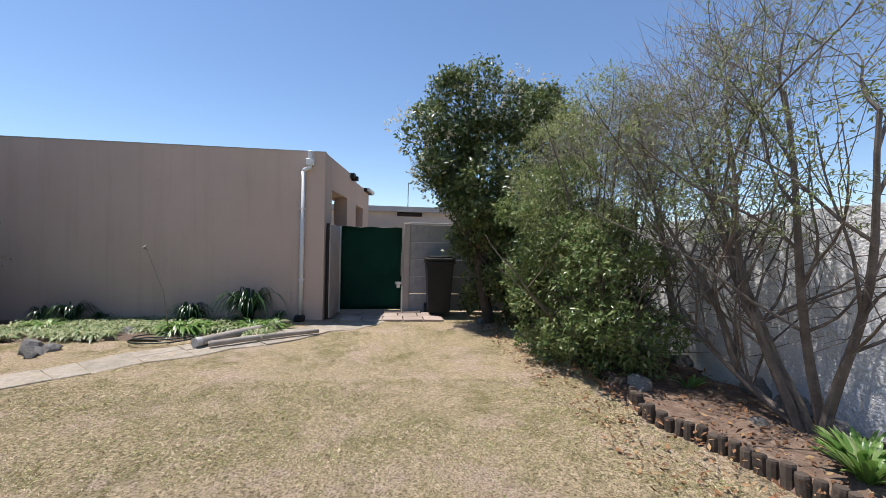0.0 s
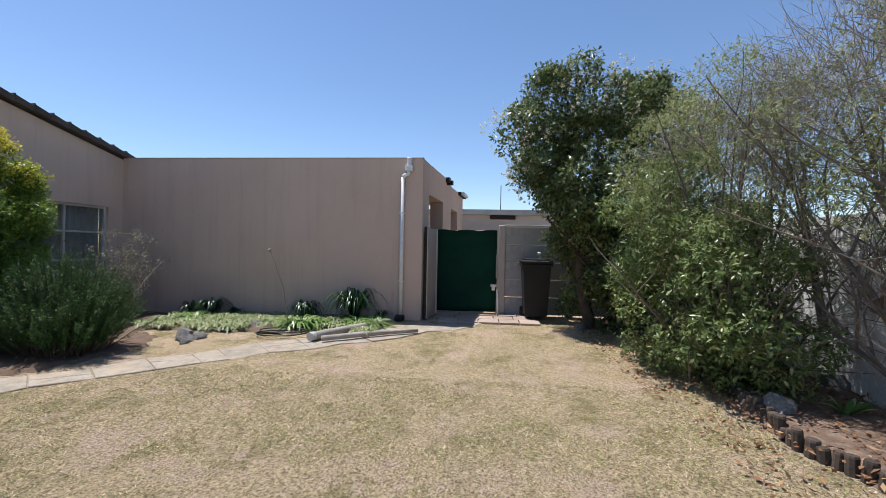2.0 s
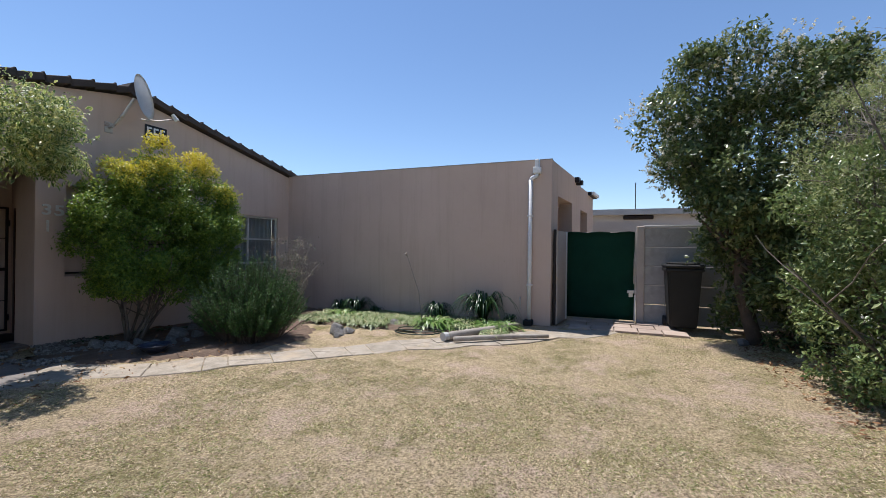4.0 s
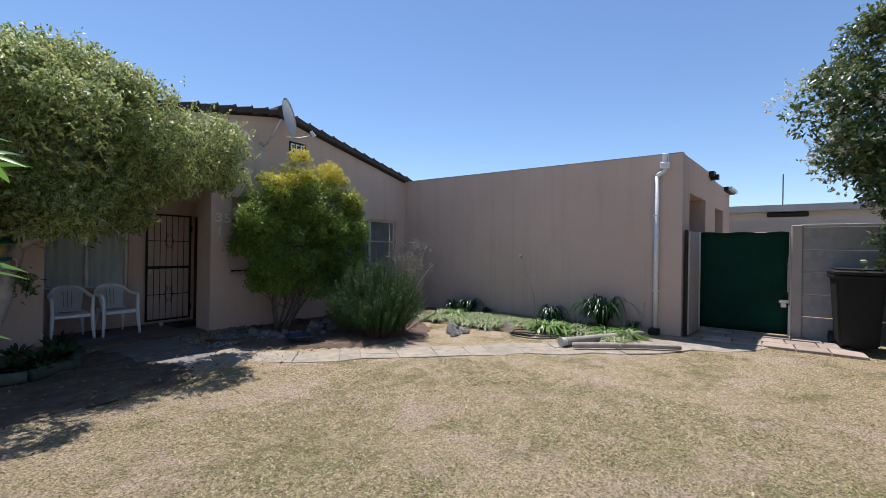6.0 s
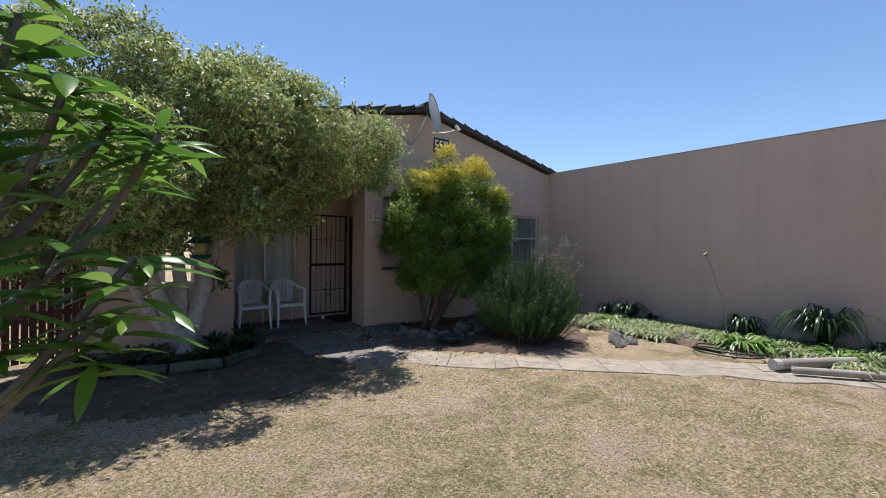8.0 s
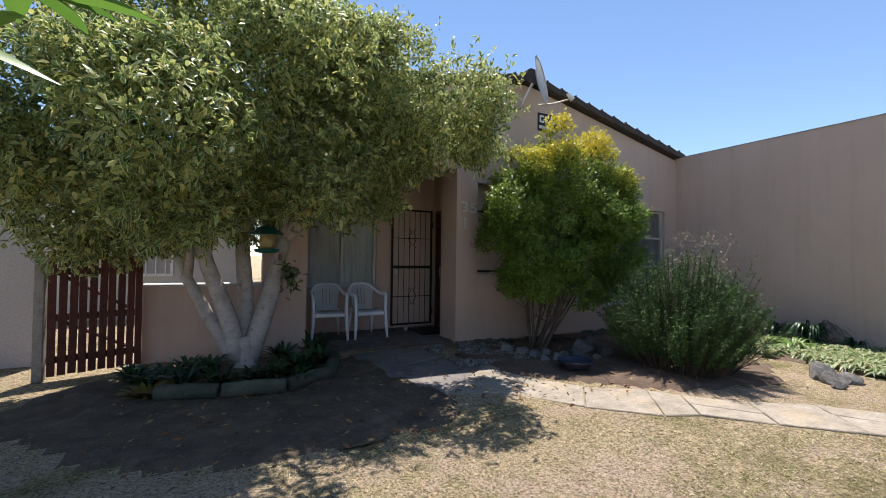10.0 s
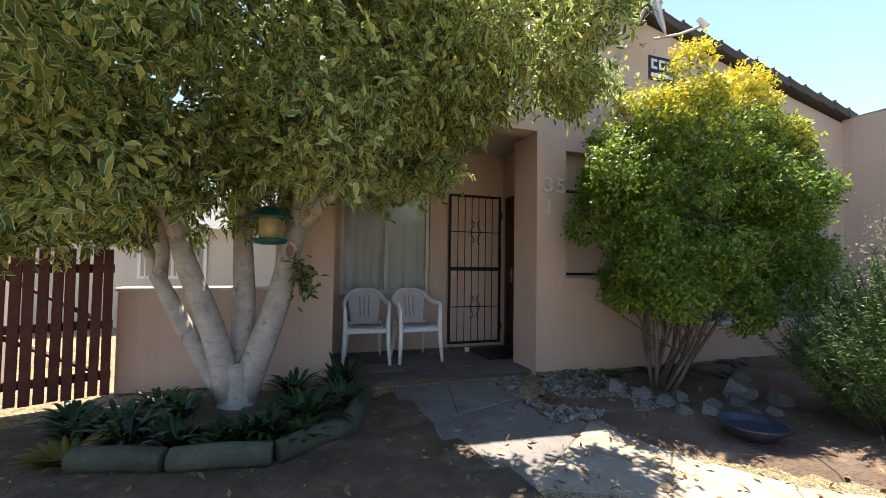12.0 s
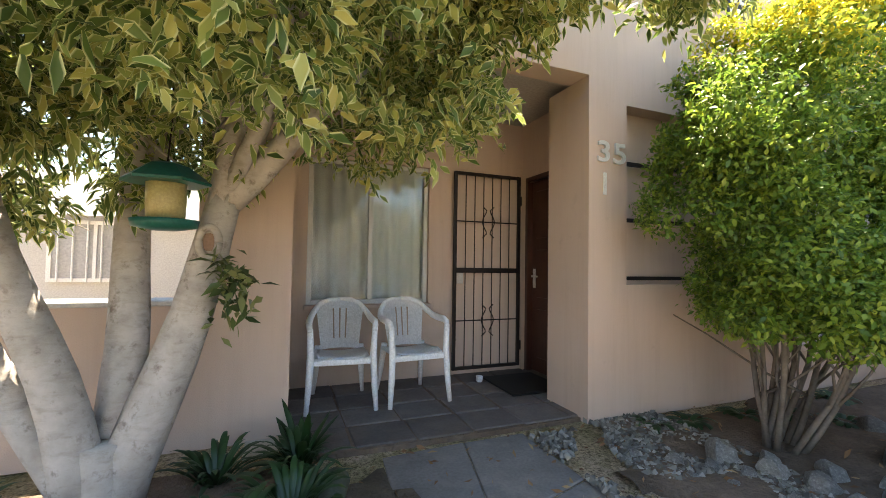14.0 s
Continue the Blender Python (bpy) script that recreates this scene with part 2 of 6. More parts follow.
M_LAWN = lawn_material()
M_BLADE = leaf_material("grass_blades", [(0.0, (0.22, 0.16, 0.095)), (0.3, (0.60, 0.47, 0.32)), (0.5, (0.80, 0.68, 0.48)), (0.64, (0.52, 0.47, 0.22)), (0.85, (0.33, 0.35, 0.11)), (1.0, (0.15, 0.20, 0.06))], 0.7, 0.15)
M_LEAF_VAR = leaf_material("variegated_leaf", [(0.0, (0.06, 0.11, 0.026)), (0.4, (0.15, 0.22, 0.05)), (0.75, (0.34, 0.39, 0.11)), (1.0, (0.56, 0.50, 0.15))], 0.4, 0.48, edge=(0.72, 0.73, 0.38))
M_LEAF_GOLD = leaf_material("golden_duranta_leaf", [(0.0, (0.06, 0.12, 0.018)), (0.5, (0.15, 0.25, 0.035)), (1.0, (0.32, 0.40, 0.06))], 0.4, 0.48, tip=(0.64, 0.54, 0.05))
M_LEAF_DARK = leaf_material("dark_glossy_leaf", [(0.0, (0.045, 0.075, 0.025)), (0.6, (0.12, 0.165, 0.05)), (1.0, (0.30, 0.31, 0.13))], 0.28, 0.33)
M_LEAF_MID = leaf_material("mid_green_leaf", [(0.0, (0.08, 0.13, 0.04)), (0.6, (0.18, 0.24, 0.075)), (1.0, (0.36, 0.39, 0.17))], 0.28, 0.38)
M_LEAF_OLIVE = leaf_material("olive_grey_leaf", [(0.0, (0.13, 0.17, 0.055)), (0.6, (0.25, 0.29, 0.105)), (1.0, (0.44, 0.44, 0.22))], 0.5, 0.42)
M_LEAF_FRANGI = leaf_material("long_bright_leaf", [(0.0, (0.07, 0.16, 0.022)), (0.6, (0.15, 0.28, 0.04)), (1.0, (0.27, 0.40, 0.07))], 0.3, 0.48)
M_LEAF_ROSE = leaf_material("rosemary_needle", [(0.0, (0.016, 0.045, 0.011)), (0.6, (0.045, 0.105, 0.024)), (1.0, (0.13, 0.24, 0.05))], 0.6, 0.15)
M_LEAF_STRAP = leaf_material("strap_leaf", [(0.0, (0.09, 0.19, 0.035)), (0.6, (0.19, 0.31, 0.07)), (1.0, (0.40, 0.47, 0.2))], 0.33, 0.32)
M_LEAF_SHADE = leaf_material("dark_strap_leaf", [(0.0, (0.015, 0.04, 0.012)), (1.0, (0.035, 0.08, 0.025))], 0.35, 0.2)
M_FLOWER = leaf_material("white_blossom", [(0.0, (0.46, 0.42, 0.28)), (0.6, (0.62, 0.59, 0.44)), (1.0, (0.78, 0.76, 0.64))], 0.8, 0.3)
M_DRYLEAF = leaf_material("fallen_leaf", [(0.0, (0.13, 0.06, 0.03)), (0.6, (0.25, 0.13, 0.06)), (1.0, (0.38, 0.26, 0.13))], 0.9, 0.1)


# ---------- building helpers ----------
def bm_box(bm, x0, x1, y0, y1, z0, z1, bevel=0.0):
    r = bmesh.ops.create_cube(bm, size=1.0)
    vs = r["verts"]
    for v in vs:
        v.co = Vector(((x0 + x1) / 2 + v.co.x * (x1 - x0), (y0 + y1) / 2 + v.co.y * (y1 - y0), (z0 + z1) / 2 + v.co.z * (z1 - z0)))
    if bevel:
        es = {e for v in vs for e in v.link_edges}
        bmesh.ops.bevel(bm, geom=list(es), offset=bevel, segments=1, affect="EDGES")


def boxed(*specs, bevel=0.0):
    bm = bmesh.new()
    for s in specs:
        bm_box(bm, *s, bevel=bevel)
    return bm


def mesh_of(name, bm, material, smooth=False):
    me = bpy.data.meshes.new(name)
    bm.normal_update()
    bm.to_mesh(me)
    bm.free()
    for m in (material if isinstance(material, (list, tuple)) else [material]):
        me.materials.append(m)
    if smooth:
        me.polygons.foreach_set("use_smooth", [True] * len(me.polygons))
    return me


def part(name, bm, material, parent, label="", smooth=False):
    ob = new(name, mesh_of(name, bm, material, smooth))
    ob.parent = parent
    return tagged(ob, label)


def thing(name, label, category, group="", at=(0, 0, 0)):
    e = new(name)
    e.empty_display_size = 0.1
    e.location = at
    return tagged(e, label, category, group)


def setting(name, bm, material, label, category, smooth=False):
    return tagged(new(name, mesh_of(name, bm, material, smooth)), label, category, kind="structure")


def shared(name, me, parent, m=None):
    """One more piece on the same mesh, under its parent."""
    ob = new(name, me)
    ob.parent = parent
    if m is not None:
        ob.matrix_local = m
    return ob


def tube(bm, pts, radii, sides=8, cap=True):
    """A tapered tube along pts."""
    rings = []
    up = Vector((0.13, 0.21, 0.97))
    for i, p in enumerate(pts):
        p = Vector(p)
        d = Vector(pts[min(i + 1, len(pts) - 1)]) - Vector(pts[max(i - 1, 0)])
        d.normalize()
        a = d.cross(up)
        if a.length < 0.05:
            a = d.cross(Vector((1, 0, 0)))
        a.normalize()
        c = d.cross(a)
        r = radii[i] if isinstance(radii, (list, tuple)) else radii
        rings.append([bm.verts.new(p + r * (math.cos(2 * math.pi * k / sides) * a + math.sin(2 * math.pi * k / sides) * c)) for k in range(sides)])
    for r0, r1 in zip(rings, rings[1:]):
        for k in range(sides):
            bm.faces.new((r0[k], r0[(k + 1) % sides], r1[(k + 1) % sides], r1[k]))
    if cap:
        bm.faces.new(rings[0][::-1])
        bm.faces.new(rings[-1])


def tubed(pts, radii, sides=8):
    bm = bmesh.new()
    tube(bm, pts, radii, sides)
    return bm


def lathe(profile, sides=20):
    bm = bmesh.new()
    rings = []
    for r, z in profile:
        rings.append([bm.verts.new((r * math.cos(2 * math.pi * k / sides), r * math.sin(2 * math.pi * k / sides), z)) for k in range(sides)])
    for r0, r1 in zip(rings, rings[1:]):
        for k in range(sides):
            bm.faces.new((r0[k], r0[(k + 1) % sides], r1[(k + 1) % sides], r1[k]))
    bm.faces.new(rings[0][::-1])
    bm.faces.new(rings[-1])
    return bm


def leaves_mesh(name, pos, way, side, length, width, material, fold=0.25, droop=0.15, age=None, segments=1):
    """Many leaves in one mesh; pos: bases, way: along the leaf, side: across it. A leaf is a folded diamond of two quads, or a long blade of several."""
    n = len(pos)
    way = way / np.maximum(np.linalg.norm(way, axis=1, keepdims=True), 1e-6)
    side = side - way * np.sum(side * way, axis=1, keepdims=True)
    side = side / np.maximum(np.linalg.norm(side, axis=1, keepdims=True), 1e-6)
    nor = np.cross(way, side)
    L, W = length[:, None], width[:, None] / 2
    down = np.array([[0, 0, -1.0]])
    if segments == 0:
        mid = pos + way * L * 0.45
        corners = np.stack([pos, mid - side * W, pos + way * L + down * L * droop, mid + side * W], axis=1).reshape(-1, 3)
        me = bpy.data.meshes.new(name)
        me.vertices.add(4 * n)
        me.vertices.foreach_set("co", corners.astype(np.float32).ravel())
        me.loops.add(4 * n)
        me.loops.foreach_set("vertex_index", np.arange(4 * n, dtype=np.int32))
        me.polygons.add(n)
        me.polygons.foreach_set("loop_start", np.arange(0, 4 * n, 4, dtype=np.int32))
        me.update(calc_edges=True)
        me.materials.append(material)
        return me
    cols, rims = [], []
    steps = [0.0, 0.5, 1.0] if segments == 1 else [i / segments for i in range(segments + 1)]
    for s in steps:
        mid = pos + way * L * s + down * L * droop * s * s
        w = math.sin(math.pi * min(0.97, s * 0.85 + 0.1)) if 0 < s < 1 else 0.0
        if s in (0.0, 1.0) and segments == 1:
            cols.append(mid)
            rims.append(0.55)
        else:
            ww = W * (w if segments == 1 else (0.35 if s == 0 else (0.03 if s == 1 else w)))
            cols += [mid - side * ww + nor * ww * fold, mid, mid + side * ww + nor * ww * fold]
            rims += [1.0, 0.0, 1.0]
    k = len(cols)
    verts = np.stack(cols, axis=1).reshape(-1, 3)
    if segments == 1:
        faces = np.array([[0, 2, 1], [1, 2, 4], [0, 3, 2], [2, 3, 4]])
    else:
        f = []
        for i in range(segments):
            a, c = 3 * i, 3 * i + 3
            f += [[a, a + 1, c + 1], [a, c + 1, c], [a + 1, a + 2, c + 2], [a + 1, c + 2, c + 1]]
        faces = np.array(f)
    fa = (faces[None] + (np.arange(n) * k)[:, None, None]).reshape(-1, 3)
    me = bpy.data.meshes.new(name)
    me.vertices.add(len(verts))
    me.vertices.foreach_set("co", verts.astype(np.float32).ravel())
    me.loops.add(fa.size)
    me.loops.foreach_set("vertex_index", fa.astype(np.int32).ravel())
    me.polygons.add(len(fa))
    me.polygons.foreach_set("loop_start", np.arange(0, fa.size, 3, dtype=np.int32))
    me.update(calc_edges=True)
    me.attributes.new("rim", "FLOAT", "POINT").data.foreach_set("value", np.tile(np.array(rims, dtype=np.float32), n))
    if age is not None:
        me.attributes.new("age", "FLOAT", "POINT").data.foreach_set("value", np.repeat(age.astype(np.float32), k))
    me.materials.append(material)
    return me


def unit(rng, n):
    v = rng.normal(size=(n, 3))
    return v / np.linalg.norm(v, axis=1, keepdims=True)


def blob_points(rng, lobes, count, shell=0.55):
    """Points in a union of lumpy lobes (cx, cy, cz, rx, ry, rz), most of them near the skin; also their outward way."""
    vol = np.array([l[3] * l[4] * l[5] for l in lobes]) ** 0.75
    pick = rng.choice(len(lobes), size=count, p=vol / vol.sum())
    c = np.array([l[:3] for l in lobes])[pick]
    r = np.array([l[3:] for l in lobes])[pick]
    d = unit(rng, count)
    q = shell + (1 - shell) * rng.random(count) ** 0.7
    return c + d * r * q[:, None], d


def in_lobes(p, lobes, k):
    hit = np.zeros(len(p), bool)
    for l in lobes:
        hit |= (((p - np.array(l[:3])) / (np.array(l[3:]) * k)) ** 2).sum(axis=1) < 1
    return hit


def skin_points(rng, lobes, count):
    """Points on the outer skin of the union of the lobes, and their outward way."""
    p, d = blob_points(rng, lobes, count * 4, 0.86)
    ok = np.flatnonzero(~in_lobes(p, lobes, 0.84))[:count]
    return p[ok], d[ok]


def crown(parent, rng, lobes, lumps, per_lump, lump, length, width, material, name="crown", label="", inner=0.3, hang=0.0, fold=0.3, droop=0.15, age_rule=None, up=0.35, segments=1, open_=0.36, shoot=5):
    """Leaves on short shoots that stand out of many round puffs on the skin of the lobes, and looser leaves within; open_: how widely the leaf faces scatter."""
    lp, ld = skin_points(rng, lobes, lumps)
    lumps = len(lp)
    lr = lump * (0.45 + 1.0 * rng.random(lumps) ** 1.3)
    lp = lp + ld * (rng.random((lumps, 1)) - 0.6) * lump * 0.9
    weight = lr ** 2
    shoots = lumps * per_lump // shoot
    pick = rng.choice(lumps, size=shoots, p=weight / weight.sum())
    d2 = unit(rng, shoots) + ld[pick] * 0.6 + [0, 0, 0.2]
    d2 /= np.linalg.norm(d2, axis=1, keepdims=True)
    cp = lp[pick] + d2 * lr[pick][:, None] * (0.5 + 0.55 * rng.random((shoots, 1)) ** 0.6 + 0.45 * rng.random((shoots, 1)) ** 9) * [1, 1, 0.8]
    deep = int(shoots * inner)
    fill, fd_ = blob_points(rng, lobes, deep, 0.35)
    cp, cd = np.concatenate([cp, fill]), np.concatenate([d2, fd_])
    idx = np.repeat(np.arange(len(cp)), shoot)
    n = len(idx)
    axis_ = cd + unit(rng, len(cd)) * 0.6 + [0, 0, up - hang]
    axis_ /= np.linalg.norm(axis_, axis=1, keepdims=True)
    pos = cp[idx] + axis_[idx] * length * (rng.random((n, 1)) - 0.5) * 1.8 + rng.normal(size=(n, 3)) * length * 0.22
    way = axis_[idx] * 0.4 + unit(rng, n) * 0.95
    face = cd[idx] * 0.7 + unit(rng, n) * open_ * 1.6 + [0, 0, 0.75]
    side = np.cross(face, way)
    le = length * (0.6 + 0.75 * rng.random(n))
    age = age_rule(pos, rng) if age_rule else None
    ob = new(name, leaves_mesh(name, pos, way, side, le, le * width, material, fold, droop, age, segments))
    ob.parent = parent
    return tagged(ob, label), cp


def twigs(parent, rng, lobes, count, length, thick, material, base=(0, 0, 0)):
    """Many fine bare twigs that point outwards through a crown."""
    cp, cd = blob_points(rng, lobes, count, 0.2)
    out = cp - np.array(base)
    out /= np.linalg.norm(out, axis=1, keepdims=True)
    way = out * 0.9 + unit(rng, count) * 0.8
    le = length * (0.5 + rng.random(count))
    ob = new("twigwork", leaves_mesh("twigwork", cp, way, unit(rng, count), le, np.full(count, thick), material, 0.5, 0.05, None, 3))
    ob.parent = parent
    return ob


def limb(bm, rng, a, b, r0, r1, wob=0.12, n=6, sides=7, sag=0.0):
    a, b = Vector(a), Vector(b)
    L = (b - a).length
    pts, rad = [], []
    ph = rng.random(2) * 6.28
    for i in range(n + 1):
        s = i / n
        p = a.lerp(b, s)
        w = math.sin(math.pi * s) * wob * L
        p += Vector((math.sin(ph[0] + 3 * s), math.cos(ph[1] + 2.6 * s), 0.4 * math.sin(ph[1] + 4 * s))) * w * 0.6
        p.z += sag * math.sin(math.pi * s) * L
        pts.append(p)
        rad.append(r0 + (r1 - r0) * s)
    tube(bm, pts, rad, sides)
    return pts

# ---------- ground ----------
def axis_steps(lo, hi, fine, far):
    a = list(np.arange(lo, hi + fine / 2, fine))
    s, left, right = fine, [], []
    x = lo
    while x > -far:
        s *= 1.6
        x -= s
        left.append(x)
    s, x = fine, hi
    while x < far:
        s *= 1.6
        x += s
        right.append(x)
    return left[::-1] + a + right


def ground_z(x, y):
    near = max(0.0, 1 - max(abs(x - 4) / 9, abs(y - 3) / 9))
    return near * (0.035 * noise.noise((x * 0.5, y * 0.5, 3.1)) + 0.014 * noise.noise((x * 1.9, y * 1.9, 7.7)))


gx, gy = axis_steps(-5, 12, 0.25, 900), axis_steps(-4, 10, 0.25, 900)
bm = bmesh.new()
grid = [[bm.verts.new((x, y, ground_z(x, y) - 0.01)) for x in gx] for y in gy]
for r0, r1 in zip(grid, grid[1:]):
    for i in range(len(gx) - 1):
        bm.faces.new((r0[i], r0[i + 1], r1[i + 1], r1[i]))
setting("ground", bm, M_LAWN, "dry straw-coloured lawn with bare sandy patches", "ground", True)

# ---------- house ----------
FY, GX, PAR = 8.37, 9.25, 3.355
APEX = (5.4, 4.16)
SLOPE = 0.205


def roof_at(x):
    return APEX[1] - abs(x - APEX[0]) * SLOPE


def gable(bm, xs, y0, y1, zb):
    """A wall from zb up to the roof line between the xs."""
    top = [(x, roof_at(x) - 0.05) for x in xs]
    pr = [(xs[-1], zb), (xs[0], zb)]
    prof = top + pr
    f = [bm.verts.new((x, y0, z)) for x, z in prof]
    k = [bm.verts.new((x, y1, z)) for x, z in prof]
    bm.faces.new(f)
    bm.faces.new(k[::-1])
    n = len(prof)
    for i in range(n):
        bm.faces.new((f[i], k[i], k[(i + 1) % n], f[(i + 1) % n]))


W1 = (4.47, 6.05, 1.02, 2.42)
W2 = (6.55, 8.9, 0.43, 2.245)
bm = boxed((4.105, W1[0], FY, FY + 0.5, 0, 2.6), (W1[0], W1[1], FY, FY + 0.22, 0, W1[2]), (W1[0], W1[1], FY, FY + 0.22, W1[3], 2.6),
           (W1[1], W2[0], FY, FY + 0.22, 0, 2.6), (W2[0], W2[1], FY, FY + 0.22, 0, W2[2]), (W2[0], W2[1], FY, FY + 0.22, W2[3], 2.6),
           (W2[1], GX + 0.22, FY, FY + 0.22, 0, 2.6))
gable(bm, [1.8, 4.105, APEX[0], GX + 0.1], FY, FY + 0.22, 2.6)
setting("wall_front", bm, M_WALL, "beige painted plaster front wall under a low gable", "wall")
BY = 9.86
PW = (2.20, 3.37, 0.76, 2.13)
bm = boxed((1.8, PW[0], BY, BY + 0.2, 0, 2.7), (PW[1], 4.66, BY, BY + 0.2, 0, 2.7), (PW[0], PW[1], BY, BY + 0.2, 0, PW[2]), (PW[0], PW[1], BY, BY + 0.2, PW[3], 2.7))
setting("wall_porch", bm, M_WALL, "beige plaster wall at the back of the porch", "wall")
DY0, DY1 = 8.93, 9.76
bm = boxed((4.46, 4.66, 8.87, DY0, 0, 2.7), (4.46, 4.66, DY1, BY, 0, 2.7), (4.46, 4.66, DY0, DY1, 2.1, 2.7))
setting("wall_entrance", bm, M_WALL, "beige plaster wall holding the front door", "wall")
setting("wall_porch_side", boxed((1.8, 2.0, 8.84, BY, 0, 2.7), (1.5, 2.05, 8.83, 9.03, 0, 2.7)), M_WALL, "beige plaster pier beside the porch", "wall")
setting("ceiling_porch", boxed((1.8, 4.66, FY + 0.22, BY + 0.2, 2.7, 2.78)), M_WALL_IN, "plain plaster porch ceiling", "ceiling")
low = setting("wall_low", boxed((0.24, 1.5, 8.83, 9.03, 0, 0.88)), M_WALL, "low beige plaster garden wall beside the gate", "wall")
# coping paler than the wall: sun on its top is put into the colour
part("coping", boxed((0.22, 1.5, 8.81, 9.05, 0.88, 0.915), bevel=0.008), M_NEIGH_W, low, "coping in a pale tone that stands in for sunlight")
setting("wall_side", boxed((-3.6, -0.75, 9.2, 9.42, 0, 2.7)), M_NEIGH, "pale plaster wall beyond the wooden gate", "wall")
# closed rooms behind the openings
setting("wall_inner", boxed((4.66, 9.25, 10.6, 10.7, 0, 3.0), (1.8, 4.66, 11.0, 11.1, 0, 3.0), (4.66, 4.76, 8.9, 10.6, 2.7, 3.0), (1.7, 1.8, 9.0, 11.1, 0, 3.0), (4.66, 4.7, 10.06, 11.1, 0, 3.0)), M_WALL_IN, "plain inner room walls", "wall")
setting("floor_inner", boxed((1.8, 9.25, 8.6, 11.0, -0.05, 0.015)), M_WALL_IN, "plain inner floor", "floor")
setting("ceiling_inner", boxed((4.1, 9.25, 8.59, 11.0, 2.85, 2.95), (1.8, 4.66, 10.06, 11.0, 2.85, 2.95)), M_WALL_IN, "plain inner ceiling", "ceiling")

# roof with verge tiles
roof = thing("roof", "low gabled roof of dark brown concrete tiles", "roof")
tagged(roof, kind="structure")
for sgn in (-1, 1):
    x_end = GX + 0.16 if sgn > 0 else 1.5
    bm = bmesh.new()
    pts = [(APEX[0], APEX[1]), (x_end, roof_at(x_end)), (x_end, roof_at(x_end) + 0.05), (APEX[0], APEX[1] + 0.05)]
    f = [bm.verts.new((x, FY - 0.08, z)) for x, z in pts]
    k = [bm.verts.new((x, 17.0, z)) for x, z in pts]
    bm.faces.new(f)
    bm.faces.new(k[::-1])
    for i in range(4):
        bm.faces.new((f[i], k[i], k[(i + 1) % 4], f[(i + 1) % 4]))
    part("roof_slope", bm, M_ROOF, roof)
vt = boxed((-0.18, 0.18, -0.03, 0.20, -0.075, 0.035), (-0.18, -0.15, -0.035, 0.20, -0.09, 0.05), bevel=0.008)
vt_me = mesh_of("verge_tile", vt, M_ROOF)
ang = math.atan(SLOPE)
for sgn in (-1, 1):
    n_t = 13 if sgn > 0 else 12
    for i in range(n_t):
        s = 0.16 + i * 0.315
        x = APEX[0] + sgn * s
        a = sgn * ang + 0.1 * sgn
        q = pose(x, FY - 0.10, roof_at(x) + 0.055, 0, math.degrees(a), 0)
        if sgn < 0:
            q = q @ pose(0, 0, 0, 0, 0, 180) @ Matrix.Translation((0, -0.17, 0))
        shared("verge_tile", vt_me, roof, q)
part("ridge_tile", tubed([(APEX[0], FY - 0.13, APEX[1] + 0.05), (APEX[0], 17, APEX[1] + 0.05)], 0.13, 10), M_ROOF, roof)

# garage wing
setting("wall_garage", boxed((GX, GX + 0.22, 2.02, FY, 0, PAR), (GX, GX + 0.22, 1.69, 1.93, 0, PAR), (GX, GX + 0.22, 1.93, 2.02, 0, PAR - 0.2)), M_WALL, "long blank beige plaster garage wall with a flat parapet", "wall")
EA = math.atan2(-0.49, 4.25)


def end_wall(specs, z_shift=0):
    bm = boxed(*specs)
    bmesh.ops.transform(bm, matrix=Matrix.Translation((GX, 1.69, 0)) @ Matrix.Rotation(EA, 4, "Z"), verts=bm.verts)
    return bm


# the last two boxes are unseen blockers that keep sun out of the openings
setting("wall_garage_end", end_wall([(0.0, 0.55, 0, 0.22, 0, PAR - 0.003), (0.55, 2.05, 0, 0.3, 2.68, PAR - 0.003), (2.05, 3.15, 0, 0.3, 0, PAR - 0.003), (3.15, 4.2, 0, 0.3, 2.62, PAR - 0.12),
                                      (4.2, 5.2, 0, 0.3, 0, PAR - 0.12), (0.55, 2.05, 0.5, 0.6, 0, 2.7), (3.15, 4.2, 0.5, 0.6, 0, 2.7), (0.55, 5.2, 0.31, 0.62, 2.72, 2.8), (0.3, 0.54, 0.23, 0.62, 0, 2.9)]),
        M_WALL, "beige plaster garage end wall with deep openings", "wall")
gd = tagged(new("door_garage"), "dark brown timber garage shutters in deep openings", "door", kind="structure")
part("shutter", end_wall([(0.56, 1.3, 0.4, 0.46, 0, 2.66), (1.31, 2.04, 0.4, 0.46, 0, 2.66)]), M_DOOR, gd)
part("shutter", end_wall([(3.16, 4.19, 0.4, 0.46, 0, 2.6)]), M_DOOR, gd)
setting("roof_garage", boxed((GX + 0.22, 14.5, 2.3, FY, 2.95, 3.05)), M_ROOFG, "flat grey garage roof behind the parapet", "roof")
setting("trim_parapet", boxed((GX - 0.012, GX + 0.235, 2.02, FY - 0.11, PAR, PAR + 0.014), (GX - 0.012, GX + 0.235, 1.68, 1.93, PAR, PAR + 0.014)), M_CONC, "thin weathered grey capping on the parapet", "trim")
eaves = thing("eaves", "dark fascia and gutter at the far end of the garage", "gutter")
part("fascia", end_wall([(4.3, 5.35, -0.10, 0.3, PAR - 0.20, PAR - 0.10)]), M_BLACK, eaves)
part("gutter_end", end_wall([(4.32, 5.3, -0.17, -0.10, PAR - 0.18, PAR - 0.10)]), M_WHITE, eaves)
junk = thing("roof_spout", "dark rainwater spout on the parapet edge", "gutter")
